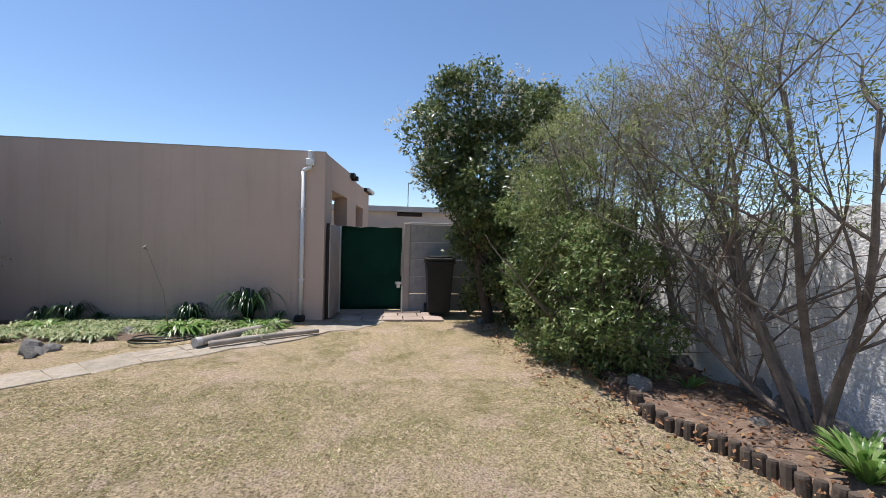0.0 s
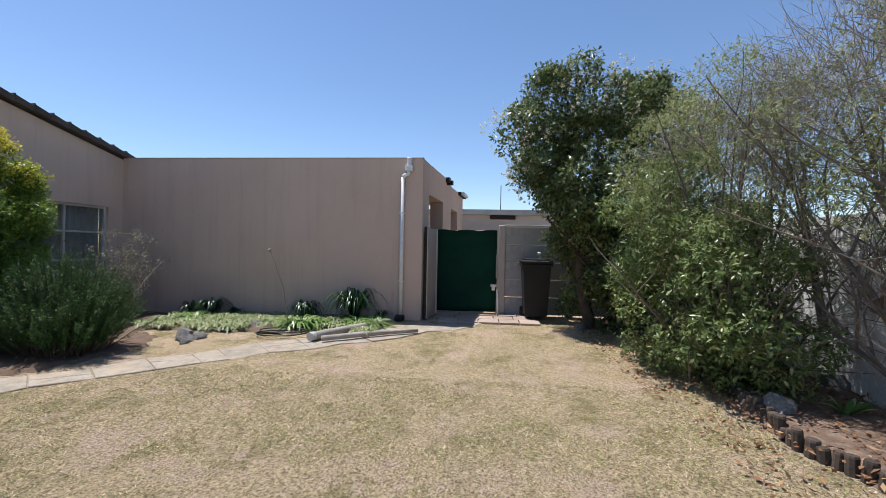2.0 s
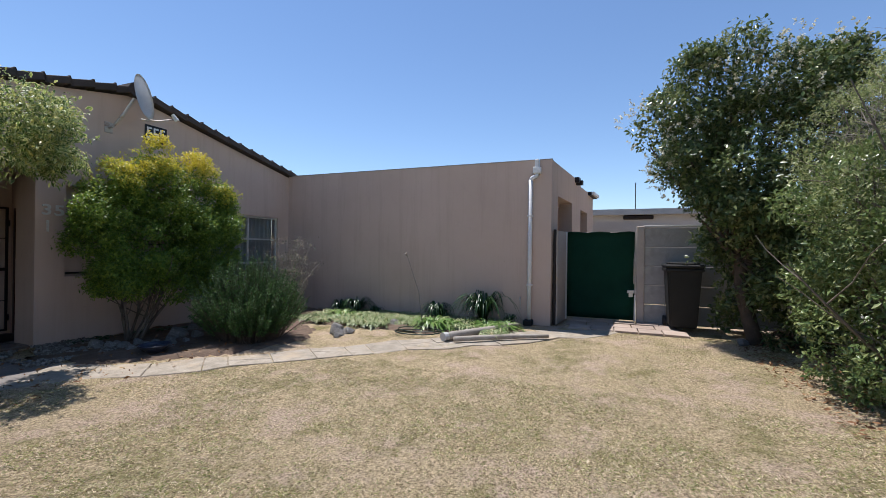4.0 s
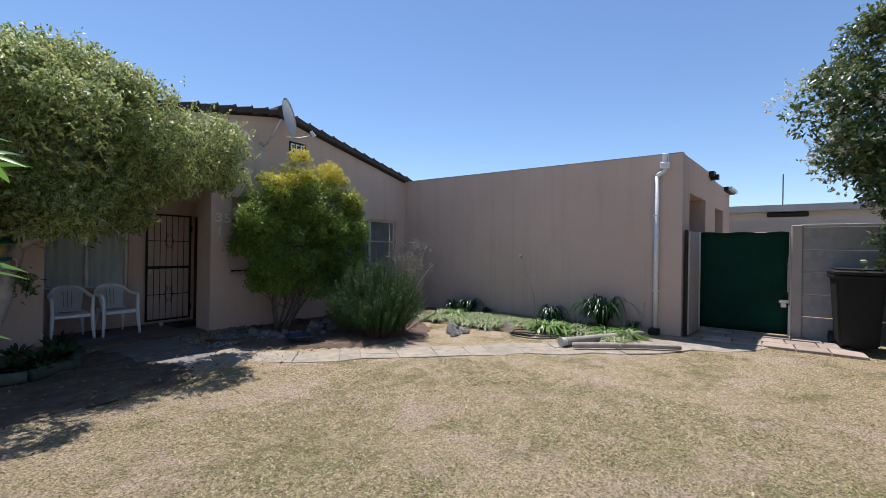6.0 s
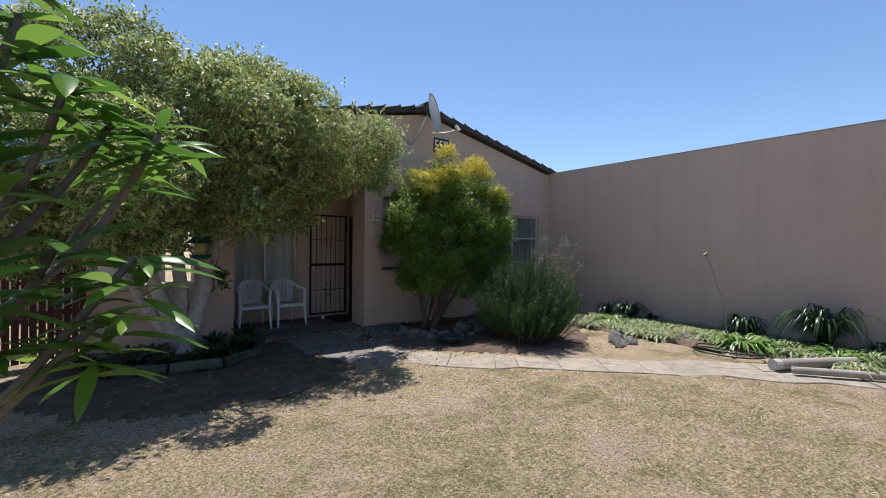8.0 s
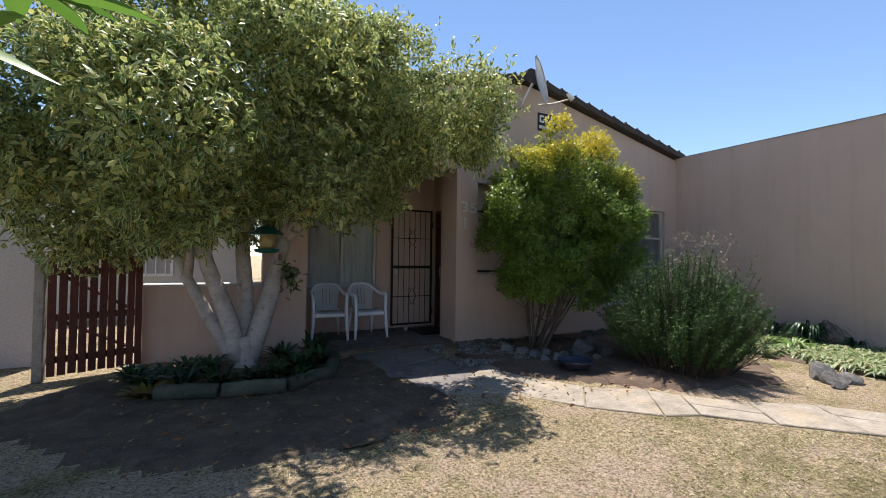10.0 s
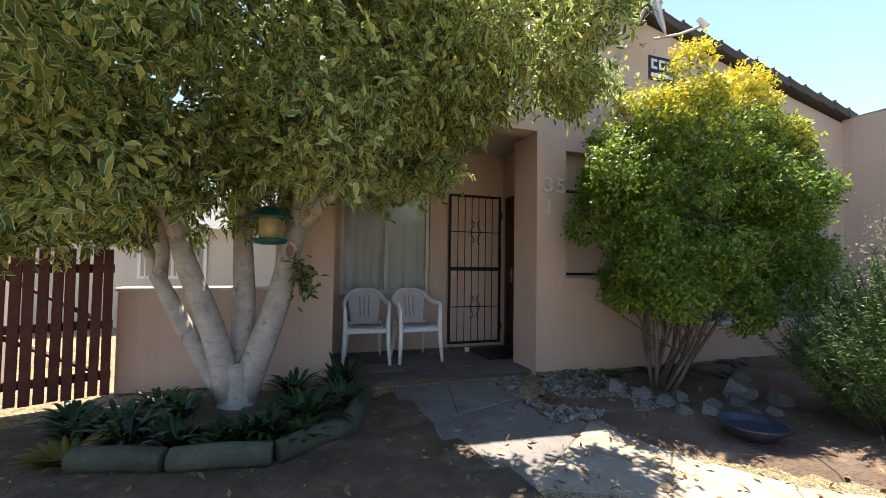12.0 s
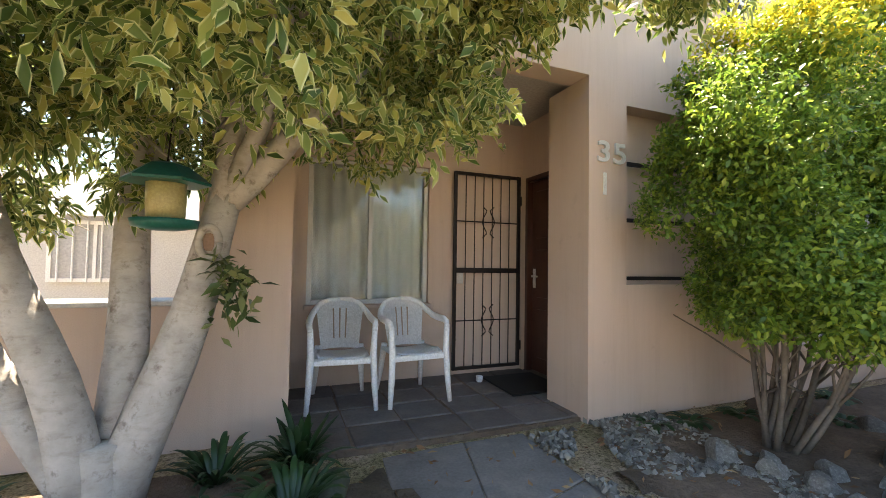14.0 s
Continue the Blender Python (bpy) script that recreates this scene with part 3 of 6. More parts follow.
part("spout", end_wall([(2.35, 2.6, -0.10, 0.0, PAR - 0.12, PAR + 0.012), (2.5, 2.62, -0.16, 0.0, PAR - 0.16, PAR - 0.05)]), M_BLACK, junk)

# ---------- green gate and precast fence ----------
gate = thing("garden_gate", "green shade-cloth gate on a rusty white steel frame", "gate")
bm = bmesh.new()
nx, nz = 12, 14
gv = [[bm.verts.new((10.40 + 0.012 * noise.noise((i * 0.7, k * 0.5, 2.0)), 1.495 - 1.395 * i / nx, 0.06 + (1.88 + 0.012 * math.sin(i * 1.3)) * k / nz)) for i in range(nx + 1)] for k in range(nz + 1)]
for k in range(nz):
    for i in range(nx):
        bm.faces.new((gv[k][i], gv[k][i + 1], gv[k + 1][i + 1], gv[k + 1][i]))
bmesh.ops.solidify(bm, geom=bm.faces[:], thickness=0.006)
part("shade_cloth", bm, M_GATE, gate, "dark green shade cloth", True)
for y in (1.50, 0.095):
    part("stile", tubed([(10.42, y, 0.04), (10.42, y, 1.95)], 0.02, 8), M_RUST, gate)
for z in (0.08, 1.0, 1.92):
    part("rail", tubed([(10.43, 1.50, z), (10.43, 0.095, z)], 0.018, 8), M_RUST, gate)
part("latch", boxed((10.31, 10.39, 0.10, 0.24, 0.64, 0.70), (10.33, 10.38, 0.13, 0.21, 0.56, 0.66), bevel=0.006), M_CHROME, gate, "worn steel latch and padlock")
part("pull_bar", tubed([(10.38, 0.11, 0.85), (10.33, 0.11, 0.9), (10.33, 0.11, 1.3), (10.38, 0.11, 1.36)], 0.014, 6), M_RUST, gate)
part("edge_strip", boxed((10.375, 10.39, 0.075, 0.105, 0.05, 0.6), bevel=0.004), M_WHITE, gate, "flaking white edge strip")
jamb = thing("gate_side_panel", "weathered pale timber side panel between garage and gate", "gate panel")
part("board", boxed((9.37, 10.17, 1.50, 1.525, 0.02, 1.93), bevel=0.006), M_POST, jamb)
# this black strip draws the dark gap at the panel's edge
part("batten", boxed((9.355, 9.395, 1.526, 1.58, 0.02, 1.95), bevel=0.006), M_BLACK, jamb, "black strip standing in for the dark gap line")
part("batten", boxed((10.18, 10.30, 1.495, 1.53, 0.02, 1.94), bevel=0.006), M_WHITE, jamb, "flaking white batten")
jamb.matrix_world = Matrix.Translation((9.36, 1.655, 0)) @ Matrix.Rotation(EA, 4, "Z") @ Matrix.Translation((-9.36, -1.58, 0))

fence = tagged(new("fence_precast"), "grey precast concrete panel fence with posts", "fence", kind="structure")
post_me = mesh_of("post", boxed((-0.07, 0.07, -0.075, 0.075, 0, 2.06), bevel=0.012), M_POST)
slab_me = mesh_of("slab", boxed((-0.025, 0.025, -0.70, 0.70, 0.006, 0.394), bevel=0.012), M_CONC)
for j in range(4):
    yp = -0.01 - j * 1.53
    shared("post", post_me, fence, pose(10.42, yp, 0))
    if j < 3:
        for k in range(5):
            shared("slab", slab_me, fence, pose(10.42 + 0.004 * (k % 2), yp - 0.765, 0.02 + k * 0.4, 0.2 * (k % 3 - 1)))
# fence capping made paler than the slabs to imitate sunlight along the top
part("cap", boxed((10.36, 10.48, -4.5, -0.07, 2.035, 2.075), bevel=0.006), M_NEIGH_W, fence, "capping in a paler tone to look sunlit")

bin_ = thing("wheelie_bin", "black plastic wheelie bin beside the gate", "bin", at=(9.95, -0.72, 0.01))
bin_.scale = (1.05, 1.05, 1.14)
bm = bmesh.new()
lo, hi = [(-0.22, -0.22), (0.22, -0.22), (0.22, 0.22), (-0.22, 0.22)], [(-0.31, -0.28), (0.29, -0.28), (0.29, 0.28), (-0.31, 0.28)]
a = [bm.verts.new((x, y, 0.06)) for x, y in lo]
c = [bm.verts.new((x, y, 1.06)) for x, y in hi]
bm.faces.new(a[::-1])
bm.faces.new(c)
for i in range(4):
    bm.faces.new((a[i], a[(i + 1) % 4], c[(i + 1) % 4], c[i]))
bmesh.ops.bevel(bm, geom=bm.edges[:], offset=0.03, segments=2, affect="EDGES")
part("body", bm, M_BIN, bin_, smooth=False)
part("lid", boxed((-0.36, 0.33, -0.31, 0.31, 1.06, 1.12), (-0.30, 0.24, -0.25, 0.25, 1.12, 1.15), bevel=0.02), M_BIN, bin_)
part("rim", boxed((-0.335, 0.315, -0.305, 0.305, 1.0, 1.055), bevel=0.012), M_BIN, bin_)
for sy in (-1, 1):
    part("wheel", tubed([(0.26, 0.23 * sy, 0.1), (0.26, 0.28 * sy, 0.1)], 0.1, 14), M_BIN, bin_)
part("handle", tubed([(0.34, -0.24, 1.06), (0.40, -0.24, 1.08), (0.40, 0.24, 1.08), (0.34, 0.24, 1.06)], 0.014, 6), M_BIN, bin_)

# ---------- boundary walls ----------
bw = setting("wall_boundary", boxed((-7, 10.6, -3.62, -3.45, 0, 1.95)), M_ROUGH, "rough grey-white boundary wall in bright sun", "wall")
setting("wall_west", boxed((-7.2, -7.0, -3.6, 9.4, 0, 1.9)), M_ROUGH, "plain boundary wall", "wall")
setting("wall_back_left", boxed((-7.0, -3.6, 9.2, 9.4, 0, 1.9)), M_ROUGH, "plain boundary wall", "wall")

# ---------- neighbours ----------
nh = thing("neighbour_house", "pale grey plaster neighbour house with flat roof behind the gate", "house")
part("wall", boxed((19.0, 27.0, -4.0, 9.0, 0, 3.0)), M_NEIGH, nh)
part("fascia", boxed((18.7, 27.2, -4.3, 9.2, 3.0, 3.22)), M_ROOFG, nh, "pale grey fascia")
part("aerial", tubed([(21, -0.45, 3.2), (21, -0.45, 4.6)], 0.02, 5), M_BLACK, nh)
part("roof_box", boxed((18.9, 19.7, -1.0, 0.1, 2.82, 2.99), bevel=0.03), M_BLACK, nh, "dark slab below the fascia")
setting("wall_yard", boxed((15.5, 15.7, -4, 1.2, 0, 2.5)), M_NEIGH, "plain beige yard wall behind the gate", "wall")
nl = thing("neighbour_cottage", "white neighbour cottage with a grey fibre-cement roof", "house")
part("wall", boxed((-8.0, 1.4, 13.0, 18.0, 0, 1.75)), M_NEIGH_W, nl)
bm = bmesh.new()
rf = [bm.verts.new(p) for p in ((-8.2, 12.7, 1.72), (1.6, 12.7, 1.72), (1.6, 15.5, 2.75), (-8.2, 15.5, 2.75), (1.6, 18.3, 1.72), (-8.2, 18.3, 1.72))]
bm.faces.new((rf[0], rf[1], rf[2], rf[3]))
bm.faces.new((rf[3], rf[2], rf[4], rf[5]))
bmesh.ops.solidify(bm, geom=bm.faces[:], thickness=0.05)
part("roof", bm, M_ROOFG, nl)
nw = part("window", boxed((-0.9, 0.1, 12.97, 12.995, 0.85, 1.65)), M_ROOFG, nl)
part("window_frame", boxed((-0.92, -0.87, 12.95, 12.99, 0.83, 1.67), (0.08, 0.13, 12.95, 12.99, 0.83, 1.67), (-0.87, 0.08, 12.95, 12.99, 1.62, 1.67), (-0.87, 0.08, 12.95, 12.99, 0.83, 0.88), (-0.42, -0.38, 12.95, 12.99, 0.88, 1.62)), M_WHITE, nw)
for i in range(6):
    part("burglar_bar", tubed([(-0.8 + i * 0.16, 12.94, 0.83), (-0.8 + i * 0.16, 12.94, 1.67)], 0.012, 5), M_WHITE, nw)
hs = thing("street_house", "pinkish plaster house across the street", "house")
part("wall", boxed((-2, 9, -16, -12, 0, 2.8)), surface("pink_brick_wall", (0.45, 0.2, 0.15), (0.5, 0.25, 0.19), 2, 30), hs)
part("roof", boxed((-2.4, 9.4, -16.3, -11.6, 2.8, 3.1)), M_ROOFG, hs)


# ---------- windows and doors ----------
def window(name, x0, x1, z0, z1, y, cols, rows, label, curtain=M_CURT):
    """cols and rows: inner mullion and transom places as shares."""
    w = tagged(new(name), label, "window", kind="structure")
    t = 0.045
    fr = part("window_frame", boxed((x0, x0 + t, y - 0.02, y + 0.04, z0, z1), (x1 - t, x1, y - 0.02, y + 0.04, z0, z1), (x0 + t, x1 - t, y - 0.02, y + 0.04, z1 - t, z1), (x0 + t, x1 - t, y - 0.02, y + 0.04, z0, z0 + t), bevel=0.004), M_ALU, w)
    xs = [x0 + t] + [x0 + (x1 - x0) * c for c in cols] + [x1 - t]
    zs = [z0 + t] + [z0 + (z1 - z0) * c for c in rows] + [z1 - t]
    for c in xs[1:-1]:
        part("mullion", boxed((c - 0.022, c + 0.022, y - 0.025, y + 0.03, z0 + t, z1 - t), bevel=0.004), M_ALU, w)
    for c in zs[1:-1]:
        for a, b in zip(xs, xs[1:]):
            part("transom", boxed((a + 0.022, b - 0.022, y - 0.022, y + 0.028, c - 0.018, c + 0.018), bevel=0.004), M_ALU, w)
    for a, b in zip(xs, xs[1:]):
        for c, d in zip(zs, zs[1:]):
            g = part("pane", boxed((a + 0.005, b - 0.005, y + 0.004, y + 0.009, c + 0.005, d - 0.005)), M_GLASS, w)
            g.visible_shadow = False
    part("window_sill", boxed((x0 - 0.02, x1 + 0.02, y - 0.12, y - 0.02, z0 - 0.035, z0 + 0.004), bevel=0.006), M_WALL, w)
    # pleated curtain
    bm = bmesh.new()
    n = int((x1 - x0) * 46)
    lo, hi = [], []
    for i in range(n + 1):
        x = x0 + 0.02 + (x1 - x0 - 0.04) * i / n
        yy = y + 0.12 + 0.018 * math.sin(i * 1.05) + 0.012 * math.sin(i * 0.37)
        lo.append(bm.verts.new((x, yy, z0 - 0.02)))
        hi.append(bm.verts.new((x, yy, z1 + 0.02)))
    for i in range(n):
        bm.faces.new((lo[i], lo[i + 1], hi[i + 1], hi[i]))
    cu = new(name.replace("window", "curtain"), mesh_of("curtain", bm, curtain, True))
    tagged(cu, "pale pleated net curtain hanging behind the window", "curtain")
    return w


window("window_porch", *PW, BY + 0.06, [0.5], [], "two-pane metal window with pale net curtains on the porch")
wf = tagged(new("window_facade"), "shuttered window in a deep reveal behind the golden shrub", "window", kind="structure")
part("blind", boxed((W1[0], W1[1], FY + 0.15, FY + 0.19, W1[2], W1[3])), M_WALL, wf)
for z in (1.05, 1.52, 1.98):
    part("burglar_bar", boxed((W1[0], W1[1], FY + 0.10, FY + 0.125, z, z + 0.03)), M_BLACK, wf)
M_BLIND = surface("grey_blind", (0.22, 0.225, 0.22), (0.31, 0.315, 0.31), 3, 80, 0.9)
window("window_room", *W2, FY + 0.07, [0.2, 0.62], [0.39, 0.70], "wide metal window with small panes beside the garage", M_BLIND)

door = tagged(new("door_front"), "dark varnished wooden front door in the shaded porch", "door", kind="structure")
part("leaf", boxed((4.50, 4.545, DY0 + 0.05, DY1 - 0.05, 0.05, 2.05), bevel=0.004), M_DOOR, door)
for k in range(3):
    for j in range(2):
        y0 = DY0 + 0.12 + j * 0.32
        part("door_panel", boxed((4.490, 4.502, y0, y0 + 0.25, 0.2 + k * 0.62, 0.7 + k * 0.62), bevel=0.005), M_DOOR, door)
part("door_frame", boxed((4.44, 4.56, DY0, DY0 + 0.05, 0.03, 2.1), (4.44, 4.56, DY1 - 0.05, DY1, 0.03, 2.1), (4.44, 4.56, DY0 + 0.05, DY1 - 0.05, 2.05, 2.1), bevel=0.004), M_DOOR, door)
part("door_handle", boxed((4.475, 4.492, DY1 - 0.135, DY1 - 0.1, 0.92, 1.12), (4.45, 4.47, DY1 - 0.2, DY1 - 0.105, 1.03, 1.05), (4.465, 4.48, DY1 - 0.125, DY1 - 0.11, 1.03, 1.05), bevel=0.003), M_CHROME, door, "chrome lever handle")
part("threshold", boxed((4.42, 4.6, DY0, DY1, 0.0, 0.045), bevel=0.006), M_SLATE, door)

sg = thing("security_gate", "black steel security gate standing open against the wall", "gate")
SX0, SX1, SY, SZ0, SZ1 = 3.615, 4.39, 9.79, 0.085, 2.11
sf = part("gate_frame", boxed((SX0, SX0 + 0.03, SY - 0.015, SY + 0.015, SZ0, SZ1), (SX1 - 0.03, SX1, SY - 0.015, SY + 0.015, SZ0, SZ1), (SX0 + 0.03, SX1 - 0.03, SY - 0.015, SY + 0.015, SZ1 - 0.03, SZ1), (SX0 + 0.03, SX1 - 0.03, SY - 0.015, SY + 0.015, SZ0, SZ0 + 0.03)), M_BLACK, sg)
part("lock_rail", boxed((SX0 + 0.03, SX1 - 0.03, SY - 0.018, SY + 0.018, 1.07, 1.12)), M_BLACK, sg)
part("lock_box", boxed((SX0 + 0.03, SX0 + 0.1, SY - 0.024, SY + 0.024, 0.96, 1.07), bevel=0.004), M_CHROME, sg, "worn steel lock box")
for i in range(6):
    x = SX0 + 0.03 + (SX1 - SX0 - 0.06) * (i + 1) / 7
    part("bar", tubed([(x, SY, SZ0 + 0.02), (x, SY, SZ1 - 0.02)], 0.0055, 6), M_BLACK, sg)
for z in (0.58, 1.6):
    part("cross_bar", boxed((SX0 + 0.03, SX1 - 0.03, SY - 0.006, SY + 0.006, z - 0.006, z + 0.006)), M_BLACK, sg)
    xm = (SX0 + SX1) / 2
    for sgn in (-1, 1):
        pts = [(xm + sgn * (0.015 + 0.055 * math.cos(a) ** 2) if abs(a) < 1.3 else xm + sgn * (0.015 + 0.05 * (abs(a) - 1.3) * 2), SY - 0.012, z + 0.09 * a) for a in np.linspace(-1.8, 1.8, 17)]
        part("scroll", tubed(pts, 0.006, 5), M_BLACK, sg, "wrought scroll ornament")
for z in (0.3, 1.85):
    part("hinge", tubed([(SX1 + 0.01, SY, z - 0.05), (SX1 + 0.01, SY, z + 0.05)], 0.013, 8), M_BLACK, sg)


# ---------- porch floor, path ----------
porch = tagged(new("floor_porch"), "dark slate paving on the porch floor", "floor", kind="structure")
rng = np.random.default_rng(4)
part("bed_mortar", boxed((2.0, 4.46, 8.45, BY, -0.03, 0.022)), M_SOIL, porch)
for i in range(6):
    for j in range(4):
        x0, y0 = 2.02 + i * 0.405 + (0.0), 8.47 + j * 0.345
        jx = rng.uniform(-0.012, 0.012, 4)
        part("slab", boxed((x0 + 0.008 + jx[0], x0 + 0.395 + jx[1], y0 + 0.008 + jx[2], y0 + 0.335, 0.0, 0.03 + 0.006 * rng.random()), bevel=0.006), M_SLATE, porch)
mat_ = thing("door_mat", "dark worn mat before the front door", "mat")
part("mat_body", boxed((3.85, 4.42, 9.0, 9.6, 0.037, 0.055), bevel=0.006), M_BIN, mat_)


# ---------- chairs ----------
def plastic_chair(at, turn):
    """Stackable monobloc armchair, front towards -y."""
    c = thing("plastic_chair", "white plastic garden armchair with a slotted back on the porch", "chair", "chairs on the porch")
    c.matrix_world = pose(*at, 0, 0, turn)
    # seat: a dished sheet
    bm = bmesh.new()
    nx, ny = 10, 9
    g = []
    for j in range(ny + 1):
        row = []
        for i in range(nx + 1):
            u, v = i / nx * 2 - 1, j / ny
            wd = 0.215 - 0.02 * v
            z = 0.415 - 0.035 * v + 0.018 * u * u - (0.03 * max(0, 0.18 - v) / 0.18)
            row.append(bm.verts.new((u * wd, -0.22 + 0.42 * v, z)))
        g.append(row)
    for j in range(ny):
        for i in range(nx):
            bm.faces.new((g[j][i], g[j][i + 1], g[j + 1][i + 1], g[j + 1][i]))
    bmesh.ops.solidify(bm, geom=bm.faces[:], thickness=0.012)
    part("seat", bm, M_PLASTIC, c, smooth=True)
    # back: curved shell with five slots, arched top
    bm = bmesh.new()
    cols = [-1.0, -0.62, -0.52, -0.33, -0.26, -0.035, 0.035, 0.26, 0.33, 0.52, 0.62, 1.0]
    rows = [0.0, 0.10, 0.2, 0.4, 0.6, 0.72, 0.82, 0.92, 1.0]
    def bp(u, v):
        half = 0.165 + 0.045 * v
        top = 0.80 - 0.05 * u * u * u * u - 0.03 * u * u
        z = 0.40 + (top - 0.40) * v
        y = 0.205 + 0.085 * v - 0.055 * u * u
        return (u * half, y, z)
    vg = [[bm.verts.new(bp(u, v)) for u in cols] for v in rows]
    for j in range(len(rows) - 1):
        for i in range(len(cols) - 1):
            if i in (3, 5, 7) and 2 <= j <= 5:
                continue
            bm.faces.new((vg[j][i], vg[j][i + 1], vg[j + 1][i + 1], vg[j + 1][i]))
    bmesh.ops.solidify(bm, geom=bm.faces[:], thickness=0.011)
    part("backrest", bm, M_PLASTIC, c, smooth=False)
    for s in (-1, 1):
        # top rail that runs down into the arm
        pts = [(0.0, 0.30, 0.80), (s * 0.10, 0.288, 0.797), (s * 0.18, 0.255, 0.765), (s * 0.235, 0.2, 0.705), (s * 0.262, 0.11, 0.665), (s * 0.27, 0.0, 0.655), (s * 0.272, -0.12, 0.655), (s * 0.268, -0.185, 0.64), (s * 0.26, -0.215, 0.59)]
        bm = tubed(pts, [0.018, 0.02, 0.023, 0.026, 0.028, 0.029, 0.028, 0.026, 0.022], 8)
        part("armrest", bm, M_PLASTIC, c, smooth=True)
        part("front_leg", tubed([(s * 0.262, -0.205, 0.62), (s * 0.252, -0.215, 0.42), (s * 0.262, -0.235, 0.2), (s * 0.278, -0.255, 0.0)], [0.024, 0.03, 0.027, 0.019], 8), M_PLASTIC, c, smooth=True)
        part("rear_leg", tubed([(s * 0.19, 0.2, 0.42), (s * 0.205, 0.25, 0.2), (s * 0.225, 0.30, 0.0)], [0.03, 0.026, 0.018], 8), M_PLASTIC, c, smooth=True)
        part("side_web", boxed((s * 0.20 - 0.03, s * 0.20 + 0.03, -0.2, 0.2, 0.375, 0.40), bevel=0.008), M_PLASTIC, c)
    part("apron", boxed((-0.24, 0.24, -0.225, -0.205, 0.345, 0.39), bevel=0.006), M_PLASTIC, c)
    return c


for at_, turn_ in (((2.45, 9.32, 0.036), -4), ((3.03, 9.30, 0.036), 4)):
    plastic_chair(at_, turn_).scale = (0.92, 0.95, 1.0)

# ---------- facade fixtures ----------
nums = thing("house_number", "metal house number 35 on the pillar", "sign")


def lettering(text, size, at, material, parent, name="lettering", depth=0.008, rot=(90, 0, 0), width=1.0):
    cu = bpy.data.curves.new(name, "FONT")
    cu.body, cu.size, cu.extrude, cu.align_x, cu.align_y = text, size, depth, "CENTER", "CENTER"
    cu.offset = size * 0.018
    ob = new(name, cu)
    ob.matrix_world = pose(*at, *rot) @ Matrix.Diagonal((width, 1, 1, 1))
    dg = bpy.context.evaluated_depsgraph_get()
    me = bpy.data.meshes.new_from_object(ob.evaluated_get(dg))
    me.transform(ob.matrix_world)
    bpy.data.objects.remove(ob)
    me.materials.clear()
    me.materials.append(material)
    o = new(name, me)
    o.parent = parent
    return o


lettering("3", 0.22, (4.235, FY - 0.012, 2.02), M_SILVER, nums, "digit", width=1.25)
lettering("5", 0.22, (4.39, FY - 0.012, 2.015), M_SILVER, nums, "digit", width=1.25)
plate = thing("wall_strip", "small metal strip fixed below the house number", "wall fitting")
part("strip", boxed((4.235, 4.268, FY - 0.014, FY, 1.70, 1.87), bevel=0.005), M_SILVER, plate)

dish = thing("satellite_dish", "white satellite dish on a bent arm under the gable", "satellite dish")
DC = Vector((5.31, 8.0, 4.02))
axis = Vector((0.574, -0.82, 0.16)).normalized()
bm = bmesh.new()
rings = []
for k in range(7):
    r = 0.37 * k / 6
    rings.append([bm.verts.new((r * 0.92 * math.cos(a), r * math.sin(a), 0.42 * (r * r) / 0.9)) for a in [2 * math.pi * i / 28 for i in range(28)]] if k else [bm.verts.new((0, 0, 0))])
for i in range(28):
    bm.faces.new((rings[0][0], rings[1][i], rings[1][(i + 1) % 28]))
for r0, r1 in zip(rings[1:], rings[2:]):
    for i in range(28):
        bm.faces.new((r0[i], r1[i], r1[(i + 1) % 28], r0[(i + 1) % 28]))
bmesh.ops.solidify(bm, geom=bm.faces[:], thickness=0.012)
turn_m = Matrix.Translation(DC) @ axis.to_track_quat("Z", "Y").to_matrix().to_4x4()
bmesh.ops.transform(bm, matrix=turn_m, verts=bm.verts)
part("reflector", bm, M_WHITE, dish, "white weathered dish", True)
part("wall_arm", tubed([(5.04, FY, 3.47), (5.04, FY - 0.12, 3.47), (5.1, 8.1, 3.66), (5.24, 8.04, 3.98)], 0.022, 8), M_RUST, dish)
part("wall_plate", boxed((4.98, 5.10, FY - 0.015, FY, 3.38, 3.56), bevel=0.004), M_RUST, dish)
part("feed_arm", tubed([tuple(DC + Vector((0.02, 0, -0.37))), (5.52, 7.85, 3.66), (5.74, 7.74, 3.74)], 0.014, 6), M_RUST, dish)
part("feed_horn", tubed([(5.76, 7.72, 3.72), (5.70, 7.76, 3.82)], [0.04, 0.03], 10), M_WHITE, dish)

sign = thing("alarm_sign", "small black and white security sign under the gable", "sign")
part("panel", boxed((5.62, 6.02, FY - 0.012, FY, 3.40, 3.70), bevel=0.003), M_SIGN_B, sign)
for i in range(3):
    x = 5.655 + i * 0.118
    part("emblem_bar", boxed((x, x + 0.03, FY - 0.016, FY - 0.0125, 3.54, 3.66), (x + 0.03, x + 0.09, FY - 0.016, FY - 0.0125, 3.63, 3.66), (x + 0.03, x + 0.09, FY - 0.016, FY - 0.0125, 3.54, 3.57)), M_SIGN_W, sign)
part("text_bar", boxed((5.65, 5.99, FY - 0.016, FY - 0.0125, 3.44, 3.49)), M_SIGN_W, sign)

